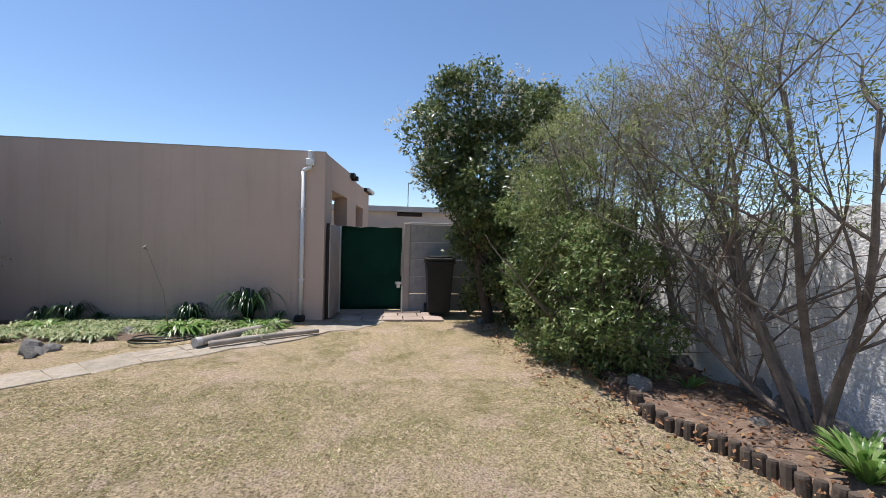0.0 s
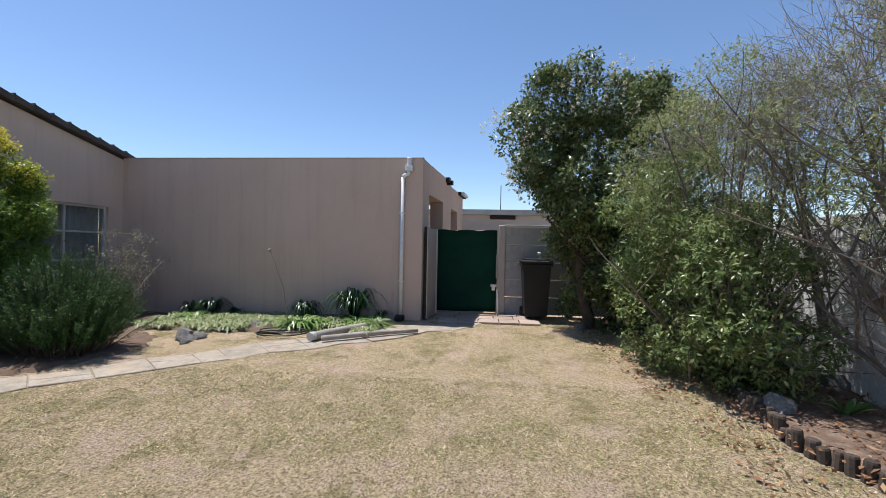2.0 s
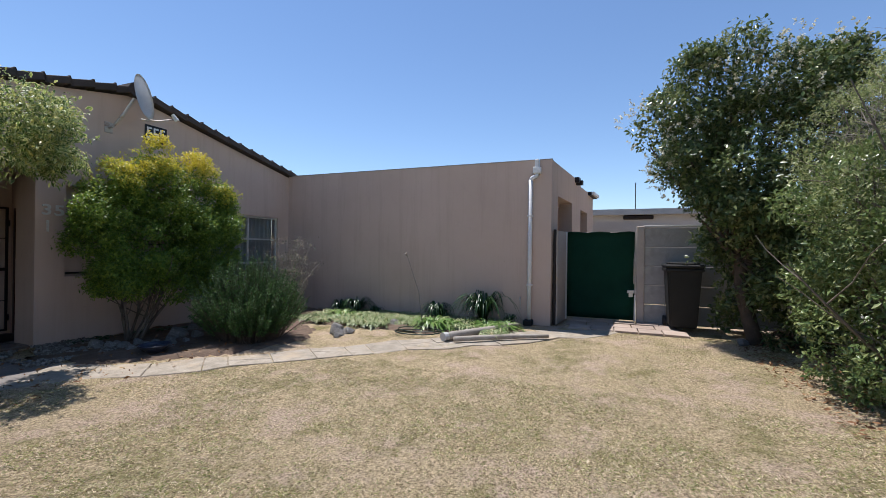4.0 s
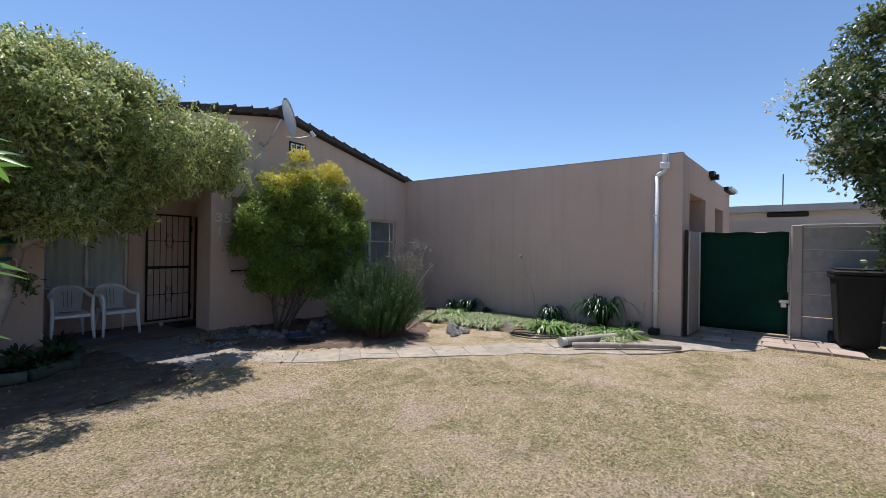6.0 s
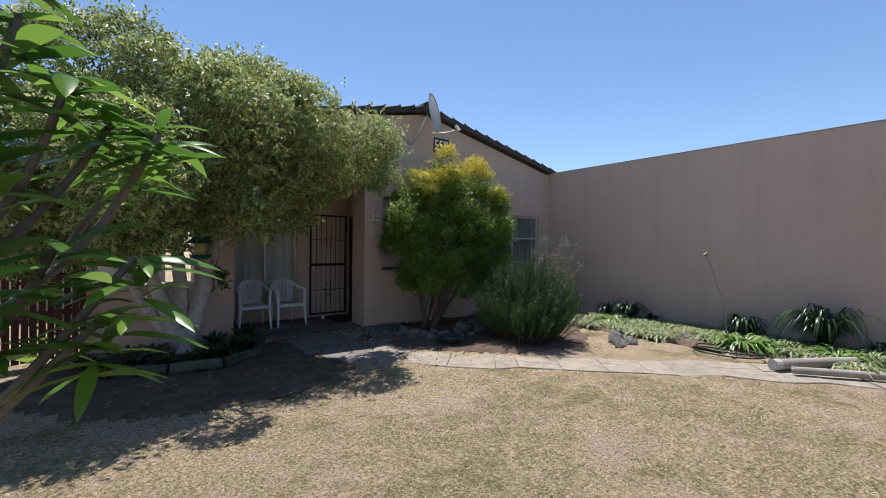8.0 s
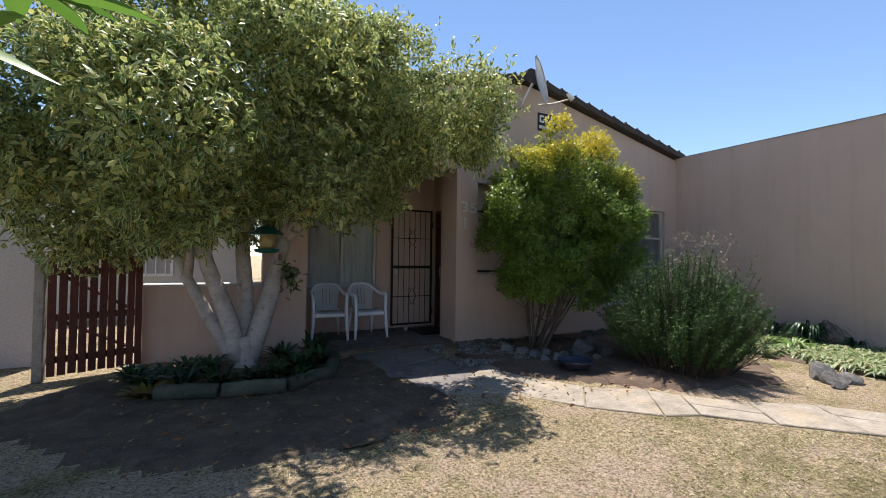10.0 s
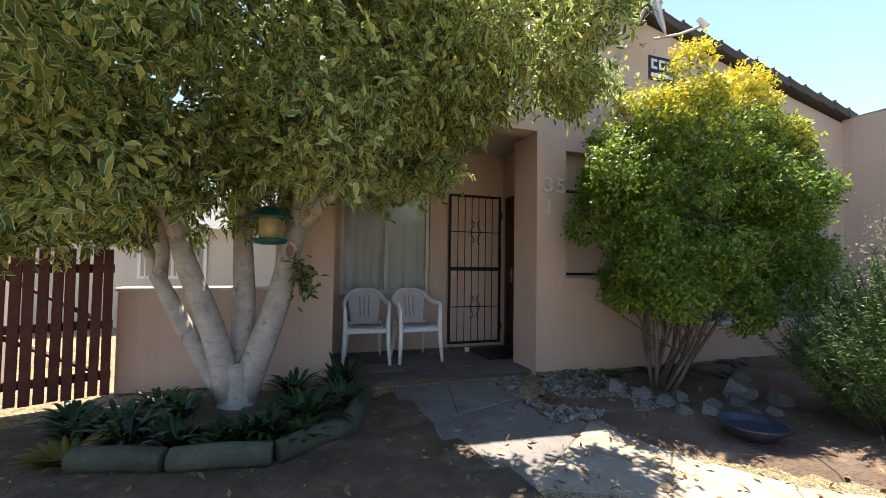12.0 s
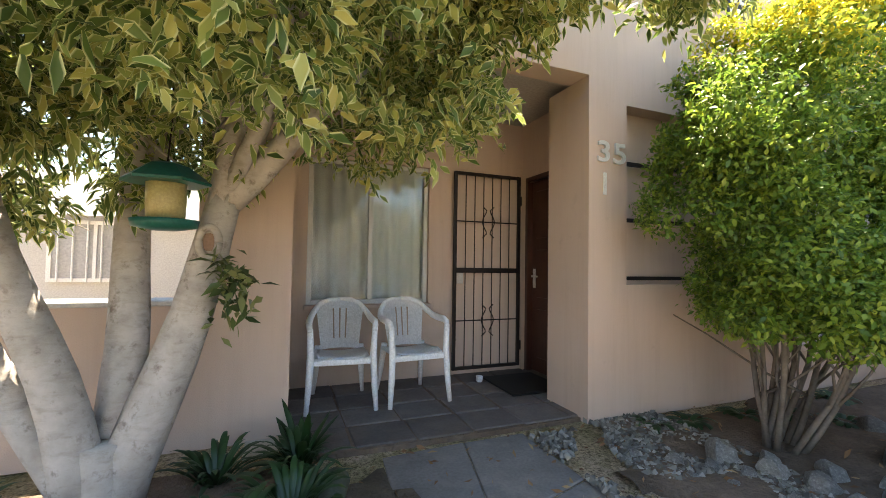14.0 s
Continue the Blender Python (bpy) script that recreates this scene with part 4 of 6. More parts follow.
pipe = thing("downpipe", "white painted rainwater downpipe with a swan neck", "downpipe")
part("hopper", boxed((GX - 0.12, GX - 0.005, 1.89, 2.05, 3.07, 3.20), bevel=0.012), M_WHITE, pipe)
part("outlet", boxed((GX - 0.1, GX + 0.02, 1.935, 2.015, 3.16, 3.36), bevel=0.01), M_WHITE, pipe)
part("swan_neck", tubed([(GX - 0.06, 1.97, 3.09), (GX - 0.06, 1.98, 3.03), (GX - 0.06, 2.08, 2.98), (GX - 0.06, 2.1, 2.93)], 0.042, 10), M_WHITE, pipe, smooth=True)
part("pipe_run", tubed([(GX - 0.06, 2.1, 2.95), (GX - 0.06, 2.1, 1.5), (GX - 0.06, 2.105, 0.12)], 0.042, 12), M_WHITE, pipe, smooth=True)
part("shoe", boxed((GX - 0.2, GX, 2.02, 2.2, 0.0, 0.12), bevel=0.02), M_BIN, pipe, "dark drain shoe")
for z in (0.8, 2.2):
    part("bracket", boxed((GX - 0.11, GX, 2.045, 2.155, z, z + 0.03), bevel=0.003), M_WHITE, pipe)
tap = thing("garden_tap", "small metal tap on the garage wall", "tap")
part("spout", tubed([(GX, 2.29, 0.55), (GX - 0.07, 2.29, 0.55), (GX - 0.085, 2.29, 0.5)], 0.012, 6), M_RUST, tap)
part("riser", tubed([(GX - 0.025, 2.29, 0.56), (GX - 0.025, 2.29, 0.3)], 0.01, 6), M_RUST, tap)

# ---------- wooden gate ----------
wg = thing("picket_gate", "red-brown painted wooden slat gate", "gate")
WGX0, WGX1, WGY = -0.47, 0.31, 8.42
slat_me = mesh_of("slat", boxed((-0.032, 0.032, -0.011, 0.011, 0.04, 1.24), bevel=0.004), M_WOODG)
ns = 10
for i in range(ns):
    shared("slat", slat_me, wg, pose(WGX0 + 0.035 + (WGX1 - WGX0 - 0.07) * i / (ns - 1), WGY, 0.004 * (i % 3), 0, 0.3 * ((i * 7) % 3 - 1)))
for z in (0.2, 0.62, 1.08):
    part("rail", boxed((WGX0, WGX1, WGY + 0.012, WGY + 0.04, z - 0.035, z + 0.035), bevel=0.004), M_WOODG, wg)
for za, zb in ((0.2, 0.62), (0.62, 1.08)):
    part("brace", tubed([(WGX1 - 0.04, WGY + 0.026, za), (WGX0 + 0.04, WGY + 0.026, zb)], 0.018, 4), M_WOODG, wg)
wg.matrix_world = Matrix.Translation((WGX0, WGY, 0)) @ Matrix.Rotation(radians(20), 4, "Z") @ Matrix.Translation((-WGX0, -WGY, 0))
gp = thing("gate_post", "weathered grey timber gate post", "gate post")
part("post", boxed((WGX0 - 0.10, WGX0 - 0.015, WGY - 0.03, WGY + 0.06, 0, 1.26), bevel=0.01), M_LOG, gp)


# ---------- trees and shrubs ----------
def tree_of(name, label, at):
    return thing(name, label, "tree" if "tree" in name else "shrub", at=at)


# variegated tree over the porch; coordinates are from the trunk's foot
rng = np.random.default_rng(11)
T = Vector((1.27, 8.14, 0))
vt_ = tree_of("variegated_tree", "broad tree with cream-edged leaves and pale forked trunks", T)
bm = bmesh.new()
limb(bm, rng, (0.01, 0, -0.05), (0, 0, 0.36), 0.16, 0.10, 0.02, 5, 14)
part("trunk", bm, M_BARK, vt_, "pale grey trunk", True)
FORKS = [((-0.07, 0, 0.12), (-0.58, 0.08, 1.05), 0.08, 0.055), ((-0.04, -0.03, 0.1), (-0.42, -0.02, 1.35), 0.105, 0.07), ((0.0, 0.06, 0.12), (-0.02, 0.42, 1.5), 0.1, 0.078), ((0.05, 0.0, 0.08), (0.43, 0.2, 1.5), 0.12, 0.083)]
ends = []
for a, b, r0, r1 in FORKS:
    bm = bmesh.new()
    limb(bm, rng, a, b, r0, r1, 0.04, 7, 10)
    part("limb", bm, M_BARK, vt_, "", True)
    ends.append((Vector(b), r1, (Vector(b) - Vector(a)).normalized()))
VLOBES = [(0.35, -0.6, 2.6, 1.4, 1.0, 0.8), (-0.8, -0.45, 2.35, 1.0, 0.9, 0.8), (1.5, -1.2, 2.8, 0.75, 0.5, 0.55), (1.8, -1.2, 2.95, 0.65, 0.42, 0.5), (0.15, -0.6, 3.1, 1.1, 0.85, 0.6), (-0.75, -0.5, 2.95, 0.8, 0.75, 0.6),
          (1.15, -0.65, 3.1, 0.75, 0.7, 0.5), (-0.2, -1.0, 2.2, 1.1, 0.6, 0.55), (2.2, -1.05, 2.75, 0.35, 0.32, 0.45), (-0.5, -0.45, 1.95, 0.6, 0.45, 0.3), (0.8, -0.85, 2.25, 0.75, 0.55, 0.35), (-1.4, -0.4, 2.1, 0.5, 0.5, 0.6),
          (0.5, -0.3, 2.15, 1.0, 0.7, 0.22), (0.45, -0.25, 3.5, 0.45, 0.4, 0.3), (-0.5, -0.45, 3.4, 0.4, 0.4, 0.28), (1.3, -0.65, 3.42, 0.35, 0.35, 0.25), (-1.3, -0.3, 1.7, 0.5, 0.4, 0.4), (-1.6, -0.5, 2.5, 0.55, 0.6, 0.55),
          (2.45, -0.85, 2.95, 0.2, 0.2, 0.26), (2.4, -0.85, 2.6, 0.15, 0.16, 0.22), (-0.45, 0.15, 2.1, 0.55, 0.35, 0.25), (0.1, 0.3, 2.15, 0.5, 0.3, 0.25), (0.0, -0.5, 3.65, 0.6, 0.5, 0.35), (-0.9, -0.5, 3.45, 0.6, 0.5, 0.35), (0.9, -0.6, 3.55, 0.5, 0.45, 0.35)]
bm = bmesh.new()
for e, r, d in ends:
    for k in range(3):
        tgt = e + d * (0.9 + 0.3 * k) + Vector(rng.normal(size=3) * 0.28 + np.array([0, -0.25, 0.25]))
        p = limb(bm, rng, e - d * 0.05, tgt, r * (0.95 if k == 0 else 0.6), 0.014, 0.08, 7, 7)
        for q in range(5):
            s = p[3 + q % 4]
            limb(bm, rng, s, s + Vector(rng.normal(size=3) * 0.4 + np.array([0, 0, 0.2])), 0.012, 0.003, 0.1, 3, 4)
limb(bm, rng, (0.43, 0.2, 1.46), (1.1, 0.0, 2.25), 0.078, 0.05, 0.04, 6, 9)
limb(bm, rng, (1.1, 0.0, 2.24), (1.5, -0.35, 2.95), 0.048, 0.02, 0.04, 6, 8)
limb(bm, rng, (-0.42, -0.02, 1.33), (-0.5, -0.1, 2.1), 0.07, 0.04, 0.04, 6, 9)
limb(bm, rng, (-0.02, 0.45, 1.48), (0.05, 0.3, 2.4), 0.075, 0.04, 0.04, 6, 9)
part("branchwork", bm, M_BARK, vt_, "", True)
VFRONT = [(0.4, -1.4, 2.65, 0.8, 0.6, 0.55), (1.25, -1.4, 2.85, 0.45, 0.5, 0.42), (-0.6, -1.3, 2.5, 0.8, 0.6, 0.6), (-1.3, -1.0, 2.4, 0.6, 0.6, 0.6), (0.3, -1.1, 3.1, 0.9, 0.6, 0.5)]
VPUFF = [(*l[:3], l[3] * 0.88, l[4] * 0.88, l[5] * 0.88) for l in VLOBES + VFRONT]
crown(vt_, rng, VPUFF, 95, 1250, 0.38, 0.055, 0.48, M_LEAF_VAR, label="dense cream-edged green leaves in round puffs", inner=0.22, fold=0.35, droop=0.25, segments=2)
crown(vt_, rng, [(-0.1, 0.35, 1.72, 0.6, 0.28, 0.28), (-0.75, 0.3, 1.65, 0.5, 0.3, 0.28), (-1.0, -0.3, 1.72, 0.65, 0.45, 0.32), (-0.35, -0.35, 1.9, 0.5, 0.4, 0.25), (-0.6, 0.15, 1.6, 0.45, 0.3, 0.22), (1.75, -1.1, 2.35, 0.6, 0.3, 0.22), (2.5, -0.85, 2.75, 0.2, 0.25, 0.35), (-1.4, -0.4, 1.75, 0.45, 0.4, 0.35)], 100, 150, 0.15, 0.06, 0.42, M_LEAF_VAR, "hanging_leaves", "leaves hanging from the lowest twigs", inner=0.2, hang=0.9, fold=0.5, droop=0.4, segments=2)
crown(vt_, rng, [(0.47, 0.06, 1.0, 0.04, 0.04, 0.11)], 9, 12, 0.05, 0.09, 0.36, M_LEAF_DARK, "sprout", "dark green sprout on the limb", hang=1.2, shoot=3)

# golden shrub before the facade
rng = np.random.default_rng(21)
G0 = Vector((5.02, 7.62, 0))
gs = tree_of("golden_shrub", "rounded shrub with golden tips over green leaves", G0)
for k in range(12):
    bm = bmesh.new()
    a = k * 0.83
    p = limb(bm, rng, (0.09 * math.cos(a), 0.09 * math.sin(a), -0.02), ((0.34 + 0.07 * (k % 5)) * math.cos(a) + 0.36, 0.36 * math.sin(a) - 0.08, 1.25), 0.02, 0.011, 0.09, 7, 6)
    for q in range(4):
        s = p[2 + q % 4]
        limb(bm, rng, s, s + Vector((rng.normal() * 0.35, rng.normal() * 0.3, 0.5)), 0.010, 0.004, 0.08, 4, 4)
    part("stem", bm, M_STEM, gs, "", True)
GLOBES = [(0.0, 0, 1.65, 1.0, 0.6, 0.75), (-0.65, 0, 1.4, 0.5, 0.48, 0.55), (0.7, 0, 1.55, 0.5, 0.48, 0.65), (-0.62, 0, 2.1, 0.5, 0.45, 0.5), (0.72, 0, 2.2, 0.45, 0.45, 0.5), (0.05, 0, 2.4, 0.75, 0.5, 0.5), (-0.2, 0, 2.95, 0.3, 0.3, 0.36), (0.78, 0, 2.62, 0.33, 0.34, 0.25),
          (0.38, 0, 2.75, 0.38, 0.34, 0.32), (-0.3, -0.2, 1.0, 0.65, 0.4, 0.26), (0.45, -0.1, 1.0, 0.5, 0.4, 0.26), (-0.98, 0, 1.1, 0.25, 0.28, 0.2), (-0.8, 0.1, 1.75, 0.35, 0.35, 0.45), (-0.72, 0.05, 2.35, 0.35, 0.35, 0.3), (0.85, 0.0, 1.9, 0.4, 0.4, 0.5)]
GLOBES = [(x + (0.36 if x > -0.5 else 0.42), y - 0.1, z - (0.1 if z > 2.7 else 0), a, b, c) for x, y, z, a, b, c in GLOBES]


def gold_age(pos, r):
    patchy = np.array([noise.noise((p[0] * 2.2, p[1] * 2.2, p[2] * 2.2)) for p in pos])
    h = (pos[:, 2] - 2.2) / 1.0 + r.normal(size=len(pos)) * 0.25 + patchy * 0.5
    return np.clip(h + np.where(in_lobes(pos, GLOBES, 0.95), -0.25, 0.15), 0, 1)


crown(gs, rng, GLOBES, 150, 680, 0.2, 0.04, 0.5, M_LEAF_GOLD, label="green leaves turning golden at the top", inner=0.3, age_rule=gold_age, up=0.3)

# rosemary mound
rng = np.random.default_rng(31)
R0 = Vector((5.85, 6.05, 0))
rs = tree_of("rosemary_shrub", "dense mound of upright rosemary stems", R0)


def spiky(parent, rng, count, radius, height, lean, needle, material, wood, per=26, ell=(1, 1)):
    a = rng.random(count) * 6.283
    rr = np.sqrt(rng.random(count)) * radius
    bx, by = rr * np.cos(a) * ell[0], rr * np.sin(a) * ell[1]
    hh = height * (1 - 0.55 * (rr / radius) ** 2.4) * (0.75 + 0.4 * rng.random(count))
    tips = np.stack([bx * (1 + lean), by * (1 + lean), hh], 1) + rng.normal(size=(count, 3)) * [0.09, 0.09, 0.06]
    base = np.stack([bx * 0.62, by * 0.62, hh * 0.05], 1)
    bm = bmesh.new()
    for b, t in zip(base, tips):
        tube(bm, [b, (b + t) / 2 + np.array([0, 0, 0.03]), t], [0.006, 0.005, 0.002], 3, False)
    part("stemwork", bm, wood, parent)
    idx = np.repeat(np.arange(count), per)
    s = 0.25 + 0.75 * rng.random(len(idx))
    pos = base[idx] + (tips - base)[idx] * s[:, None]
    ax = (tips - base)[idx]
    ax /= np.linalg.norm(ax, axis=1, keepdims=True)
    way = ax * 0.8 + unit(rng, len(idx)) * 0.85
    le = needle * (0.7 + 0.6 * rng.random(len(idx)))
    me = leaves_mesh("needles", pos, way, unit(rng, len(idx)), le, le * 0.16, material)
    ob = new("needles", me)
    ob.parent = parent


spiky(rs, rng, 620, 0.74, 1.22, 0.12, 0.042, M_LEAF_ROSE, M_BARK_D, 170, (0.95, 1.1))

M_LEAF_DUSTY = leaf_material("dusty_dry_leaf", [(0.0, (0.14, 0.15, 0.09)), (0.6, (0.26, 0.23, 0.17)), (1.0, (0.46, 0.36, 0.32))], 0.7, 0.25)
# thin grey shrub by the garage corner
rng = np.random.default_rng(35)
ts = tree_of("thin_shrub", "sparse grey shrub in the corner by the window", (7.95, 7.25, 0))
bm = bmesh.new()
tips = []
for k in range(26):
    p = limb(bm, rng, (rng.normal() * 0.08, rng.normal() * 0.08, 0), (rng.normal() * 0.42, rng.normal() * 0.35, 0.95 + rng.random() * 0.75), 0.012, 0.004, 0.1, 5, 4)
    tips += p[2:]
part("stemwork", bm, M_TWIG, ts)
tp = np.array([tuple(t) for t in tips])
idx = rng.integers(len(tp), size=5200)
le = 0.04 * (0.6 + 0.8 * rng.random(5200))
ob = new("leaves", leaves_mesh("leaves", tp[idx] + rng.normal(size=(5200, 3)) * 0.06, unit(rng, 5200) + [0, 0, 0.3], unit(rng, 5200), le, le * 0.45, M_LEAF_DUSTY))
ob.parent = ts

# dark flowering tree over the fence
rng = np.random.default_rng(41)
D0 = Vector((9.1, -1.7, 0))
dt = tree_of("flowering_tree", "dense dark green tree with small white blossom", D0)
bm = bmesh.new()
limb(bm, rng, (0, 0, -0.05), (0.05, 0.25, 1.5), 0.12, 0.09, 0.05, 6, 9)
part("trunk", bm, M_BARK_D, dt, "", True)
# the last two low lobes are added leaves standing in for dark tree shade
DLOBES = [(0, 1.5, 3.75, 0.5, 0.45, 0.5), (0, 0.8, 4.15, 0.75, 0.7, 0.65), (0, 0.2, 4.3, 0.8, 0.7, 0.6), (0, -0.6, 4.35, 0.8, 0.7, 0.55), (0, -1.2, 4.0, 0.85, 0.8, 0.8), (-0.1, 0.9, 3.3, 0.7, 0.7, 0.75), (-0.2, 0.3, 3.0, 0.9, 0.85, 1.1), (-0.2, -0.6, 3.0, 1.0, 0.9, 1.2), (-0.2, 0.55, 2.4, 0.6, 0.55, 0.5),
          (-0.2, -0.3, 1.5, 0.7, 0.6, 0.9), (-0.2, -1.1, 1.4, 0.8, 0.7, 1.3), (0.5, -0.3, 1.2, 0.6, 0.6, 1.0), (-0.3, -0.7, 0.6, 0.8, 0.6, 0.6), (0.3, 0.15, 1.1, 0.6, 0.45, 1.0), (0.5, -0.6, 1.7, 0.6, 0.6, 1.0)]
bm = bmesh.new()
for l in DLOBES * 2:
    limb(bm, rng, (0.05, 0.25, 1.4), Vector(l[:3]) + Vector(rng.normal(size=3) * 0.25), 0.045, 0.01, 0.08, 6, 6)
part("branchwork", bm, M_BARK_D, dt, "", True)
crown(dt, rng, [(*l[:3], l[3] * 0.88, l[4] * 0.88, l[5] * 0.9) for l in DLOBES], 130, 440, 0.36, 0.085, 0.48, M_LEAF_DARK, label="dark glossy leaves", inner=0.35)
crown(dt, rng, [(*l[:3], l[3] * 1.1, l[4] * 1.1, l[5] * 1.1) for l in DLOBES if l[2] > 3.2], 110, 60, 0.2, 0.035, 0.8, M_FLOWER, "blossom", "cream white blossom", inner=0.0, up=0.6, shoot=10)

# olive shrubs along the boundary
rng = np.random.default_rng(51)
O0 = Vector((6.0, -2.4, 0))
os_ = tree_of("olive_shrub", "tall loose shrub with small olive leaves", O0)
OLOBES = [(0.2, 0.3, 1.0, 1.0, 0.75, 1.0), (0.0, 0.1, 2.1, 1.05, 0.8, 1.0), (0.3, 0.0, 2.8, 0.8, 0.7, 0.7), (-0.7, -0.1, 2.6, 0.75, 0.65, 0.85), (-0.5, 0.1, 1.3, 0.7, 0.6, 0.9), (0.9, 0.2, 1.6, 0.8, 0.7, 1.1), (-0.7, 0.1, 0.7, 0.45, 0.4, 0.65), (-0.9, 0.0, 2.3, 0.6, 0.5, 0.7), (-0.5, 0.1, 3.0, 0.8, 0.7, 0.6), (0.6, 0.1, 2.5, 0.9, 0.7, 0.9)]
bm = bmesh.new()
for k in range(50):
    l = OLOBES[k % len(OLOBES)]
    p = limb(bm, rng, (rng.normal() * 0.15, rng.normal() * 0.1, 0), Vector(l[:3]) + Vector(rng.normal(size=3) * 0.4), 0.028, 0.006, 0.08, 7, 5)
    for q in range(4):
        s = p[3 + q]
        limb(bm, rng, s, s + Vector(rng.normal(size=3) * 0.35 + np.array([0, 0, 0.2])), 0.008, 0.003, 0.1, 3, 4)
part("stemwork", bm, M_STEM, os_)
OLOW = [(0.2, 0.3, 0.9, 0.9, 0.7, 0.85), (0.6, 0.0, 1.4, 0.8, 0.6, 0.9), (-0.4, 0.15, 1.2, 0.7, 0.6, 0.8), (-0.75, 0.1, 0.6, 0.45, 0.4, 0.5), (0.8, 0.2, 2.2, 0.6, 0.5, 0.6), (0.3, 0.55, 2.0, 0.6, 0.5, 0.5)]
crown(os_, rng, OLOW, 90, 330, 0.27, 0.062, 0.42, M_LEAF_MID, "lower_leaves", "mid green lower leaves", inner=0.3)
crown(os_, rng, [l for l in OLOBES if l[2] > 1.9] + [(0.3, 0.7, 2.6, 0.6, 0.5, 0.6)], 220, 110, 0.22, 0.036, 0.34, M_LEAF_OLIVE, "crown", "small olive green leaves", inner=0.5, up=0.5)

twigs(os_, rng, [l for l in OLOBES if l[2] > 2.2], 2600, 0.30, 0.006, M_TWIG)

# open leaning tree in front of the boundary wall
rng = np.random.default_rng(61)
S0 = Vector((3.65, -3.05, 0.05))
st = tree_of("leaning_tree", "sparse many-stemmed tree leaning over the bed", S0)
bm = bmesh.new()
tips = []
STEMS = [((0, 0, 0), (1.45, 0.2, 0.78)), ((1.42, 0.2, 0.74), (1.65, 0.4, 2.4)), ((0, 0, 0), (0.8, 0.25, 1.9)), ((0.05, 0.05, 0), (0.5, 0.4, 2.6)), ((-0.1, 0, 0), (-0.15, 0.5, 2.7)), ((-0.15, 0.1, 0), (-0.7, 0.4, 2.4)), ((0.1, -0.05, 0), (1.1, 0.4, 2.7)), ((0.6, 0.1, 0.3), (1.3, 0.55, 2.0))]
for a, b in STEMS:
    p = limb(bm, rng, a, b, 0.042, 0.014, 0.07, 9, 8)
    for q in range(9):
        s = p[3 + q % 7]
        tgt = s + Vector((rng.normal() * 0.55 + 0.1, rng.normal() * 0.45 + 0.05, 0.45 + rng.random() * 0.9))
        p2 = limb(bm, rng, s, tgt, 0.014, 0.005, 0.12, 6, 5)
        for q2 in range(8):
            s2 = p2[2 + q2 % 5]
            t2 = s2 + Vector(rng.normal(size=3) * 0.3 + np.array([0, 0, 0.22]))
            p3 = limb(bm, rng, s2, t2, 0.005, 0.002, 0.12, 3, 3)
            tips += [t for t in p3[1:] if t.z > 1.4 + rng.random() * 1.0]
part("stemwork", bm, M_STEM, st)
tp = np.array([tuple(t) for t in tips])
n_l = 17000
idx = rng.integers(len(tp), size=n_l)
le = 0.042 * (0.6 + 0.8 * rng.random(n_l))
way = unit(rng, n_l)
way[:, 2] -= 0.2
ob = new("leaves", leaves_mesh("leaves", tp[idx] + rng.normal(size=(n_l, 3)) * 0.035, way, unit(rng, n_l), le, le * 0.27, M_LEAF_OLIVE))
ob.parent = st
tagged(ob, "thin small olive leaves")

twigs(st, rng, [(0.3, 0.6, 2.9, 1.3, 0.6, 0.8), (1.2, 0.6, 2.8, 0.9, 0.5, 0.6)], 2300, 0.34, 0.0045, M_TWIG)

# long-leaved plant close to the path
rng = np.random.default_rng(71)
F0 = Vector((-0.6, 3.75, 0))
fr = tree_of("frangipani_tree", "small tree with whorls of long bright green leaves", F0)
bm = bmesh.new()
FT = [(0.93, 0.05, 1.98), (0.77, 0.1, 2.0), (0.65, -0.03, 2.12), (0.51, 0.0, 2.3), (0.84, -0.2, 1.45), (0.63, -0.18, 1.5), (0.75, -0.22, 1.24), (0.48, -0.2, 1.3), (0.45, -0.05, 1.8), (0.35, -0.2, 2.1), (0.25, 0.0, 2.5), (0.2, -0.3, 1.4), (0.05, 0.1, 2.2), (0.4, 0.2, 2.65), (0.86, 0.4, 1.9)]
FT = [(x + 0.45, y - 0.15, z) for x, y, z in FT]
for k, t in enumerate(FT):
    fork = Vector((t[0] * 0.45, t[1] * 0.4 + 0.03 * (k % 3 - 1), t[2] * 0.55))
    limb(bm, rng, (0.03 * math.cos(k), 0.03 * math.sin(k), -0.02), fork, 0.026, 0.02, 0.05, 6, 8)
    limb(bm, rng, fork, t, 0.02, 0.014, 0.09, 7, 8, -0.16)
part("stemwork", bm, M_STEM, fr, "thick grey branches", True)
pos, way = [], []
for t in FT:
    for k in range(18):
        a = k * 2.4
        up = rng.uniform(-0.15, 0.8)
        pos.append(np.array(t) + rng.normal(size=3) * 0.02 - np.array([0, 0, 0.012 * k]))
        way.append((math.cos(a), math.sin(a), up))
pos, way = np.array(pos), np.array(way)
side = np.cross(way, [0, 0, 1.0]) + rng.normal(size=way.shape) * 0.2
le = 0.31 * (0.65 + 0.5 * rng.random(len(pos)))
ob = new("leaves", leaves_mesh("leaves", pos, way, side, le, le * 0.22, M_LEAF_FRANGI, 0.3, 0.4, None, 7))
ob.parent = fr
tagged(ob, "long glossy bright green leaves")


# bare soil and litter, its tone darkened to deepen the shade under the tree
M_LITTER = surface("litter_soil_shade_tone", (0.075, 0.056, 0.038), (0.16, 0.12, 0.08), 3.5, 50, 1.0, stain=(6, 0.6, (0.24, 0.18, 0.12)), relief=0.9, rel_dist=0.02)
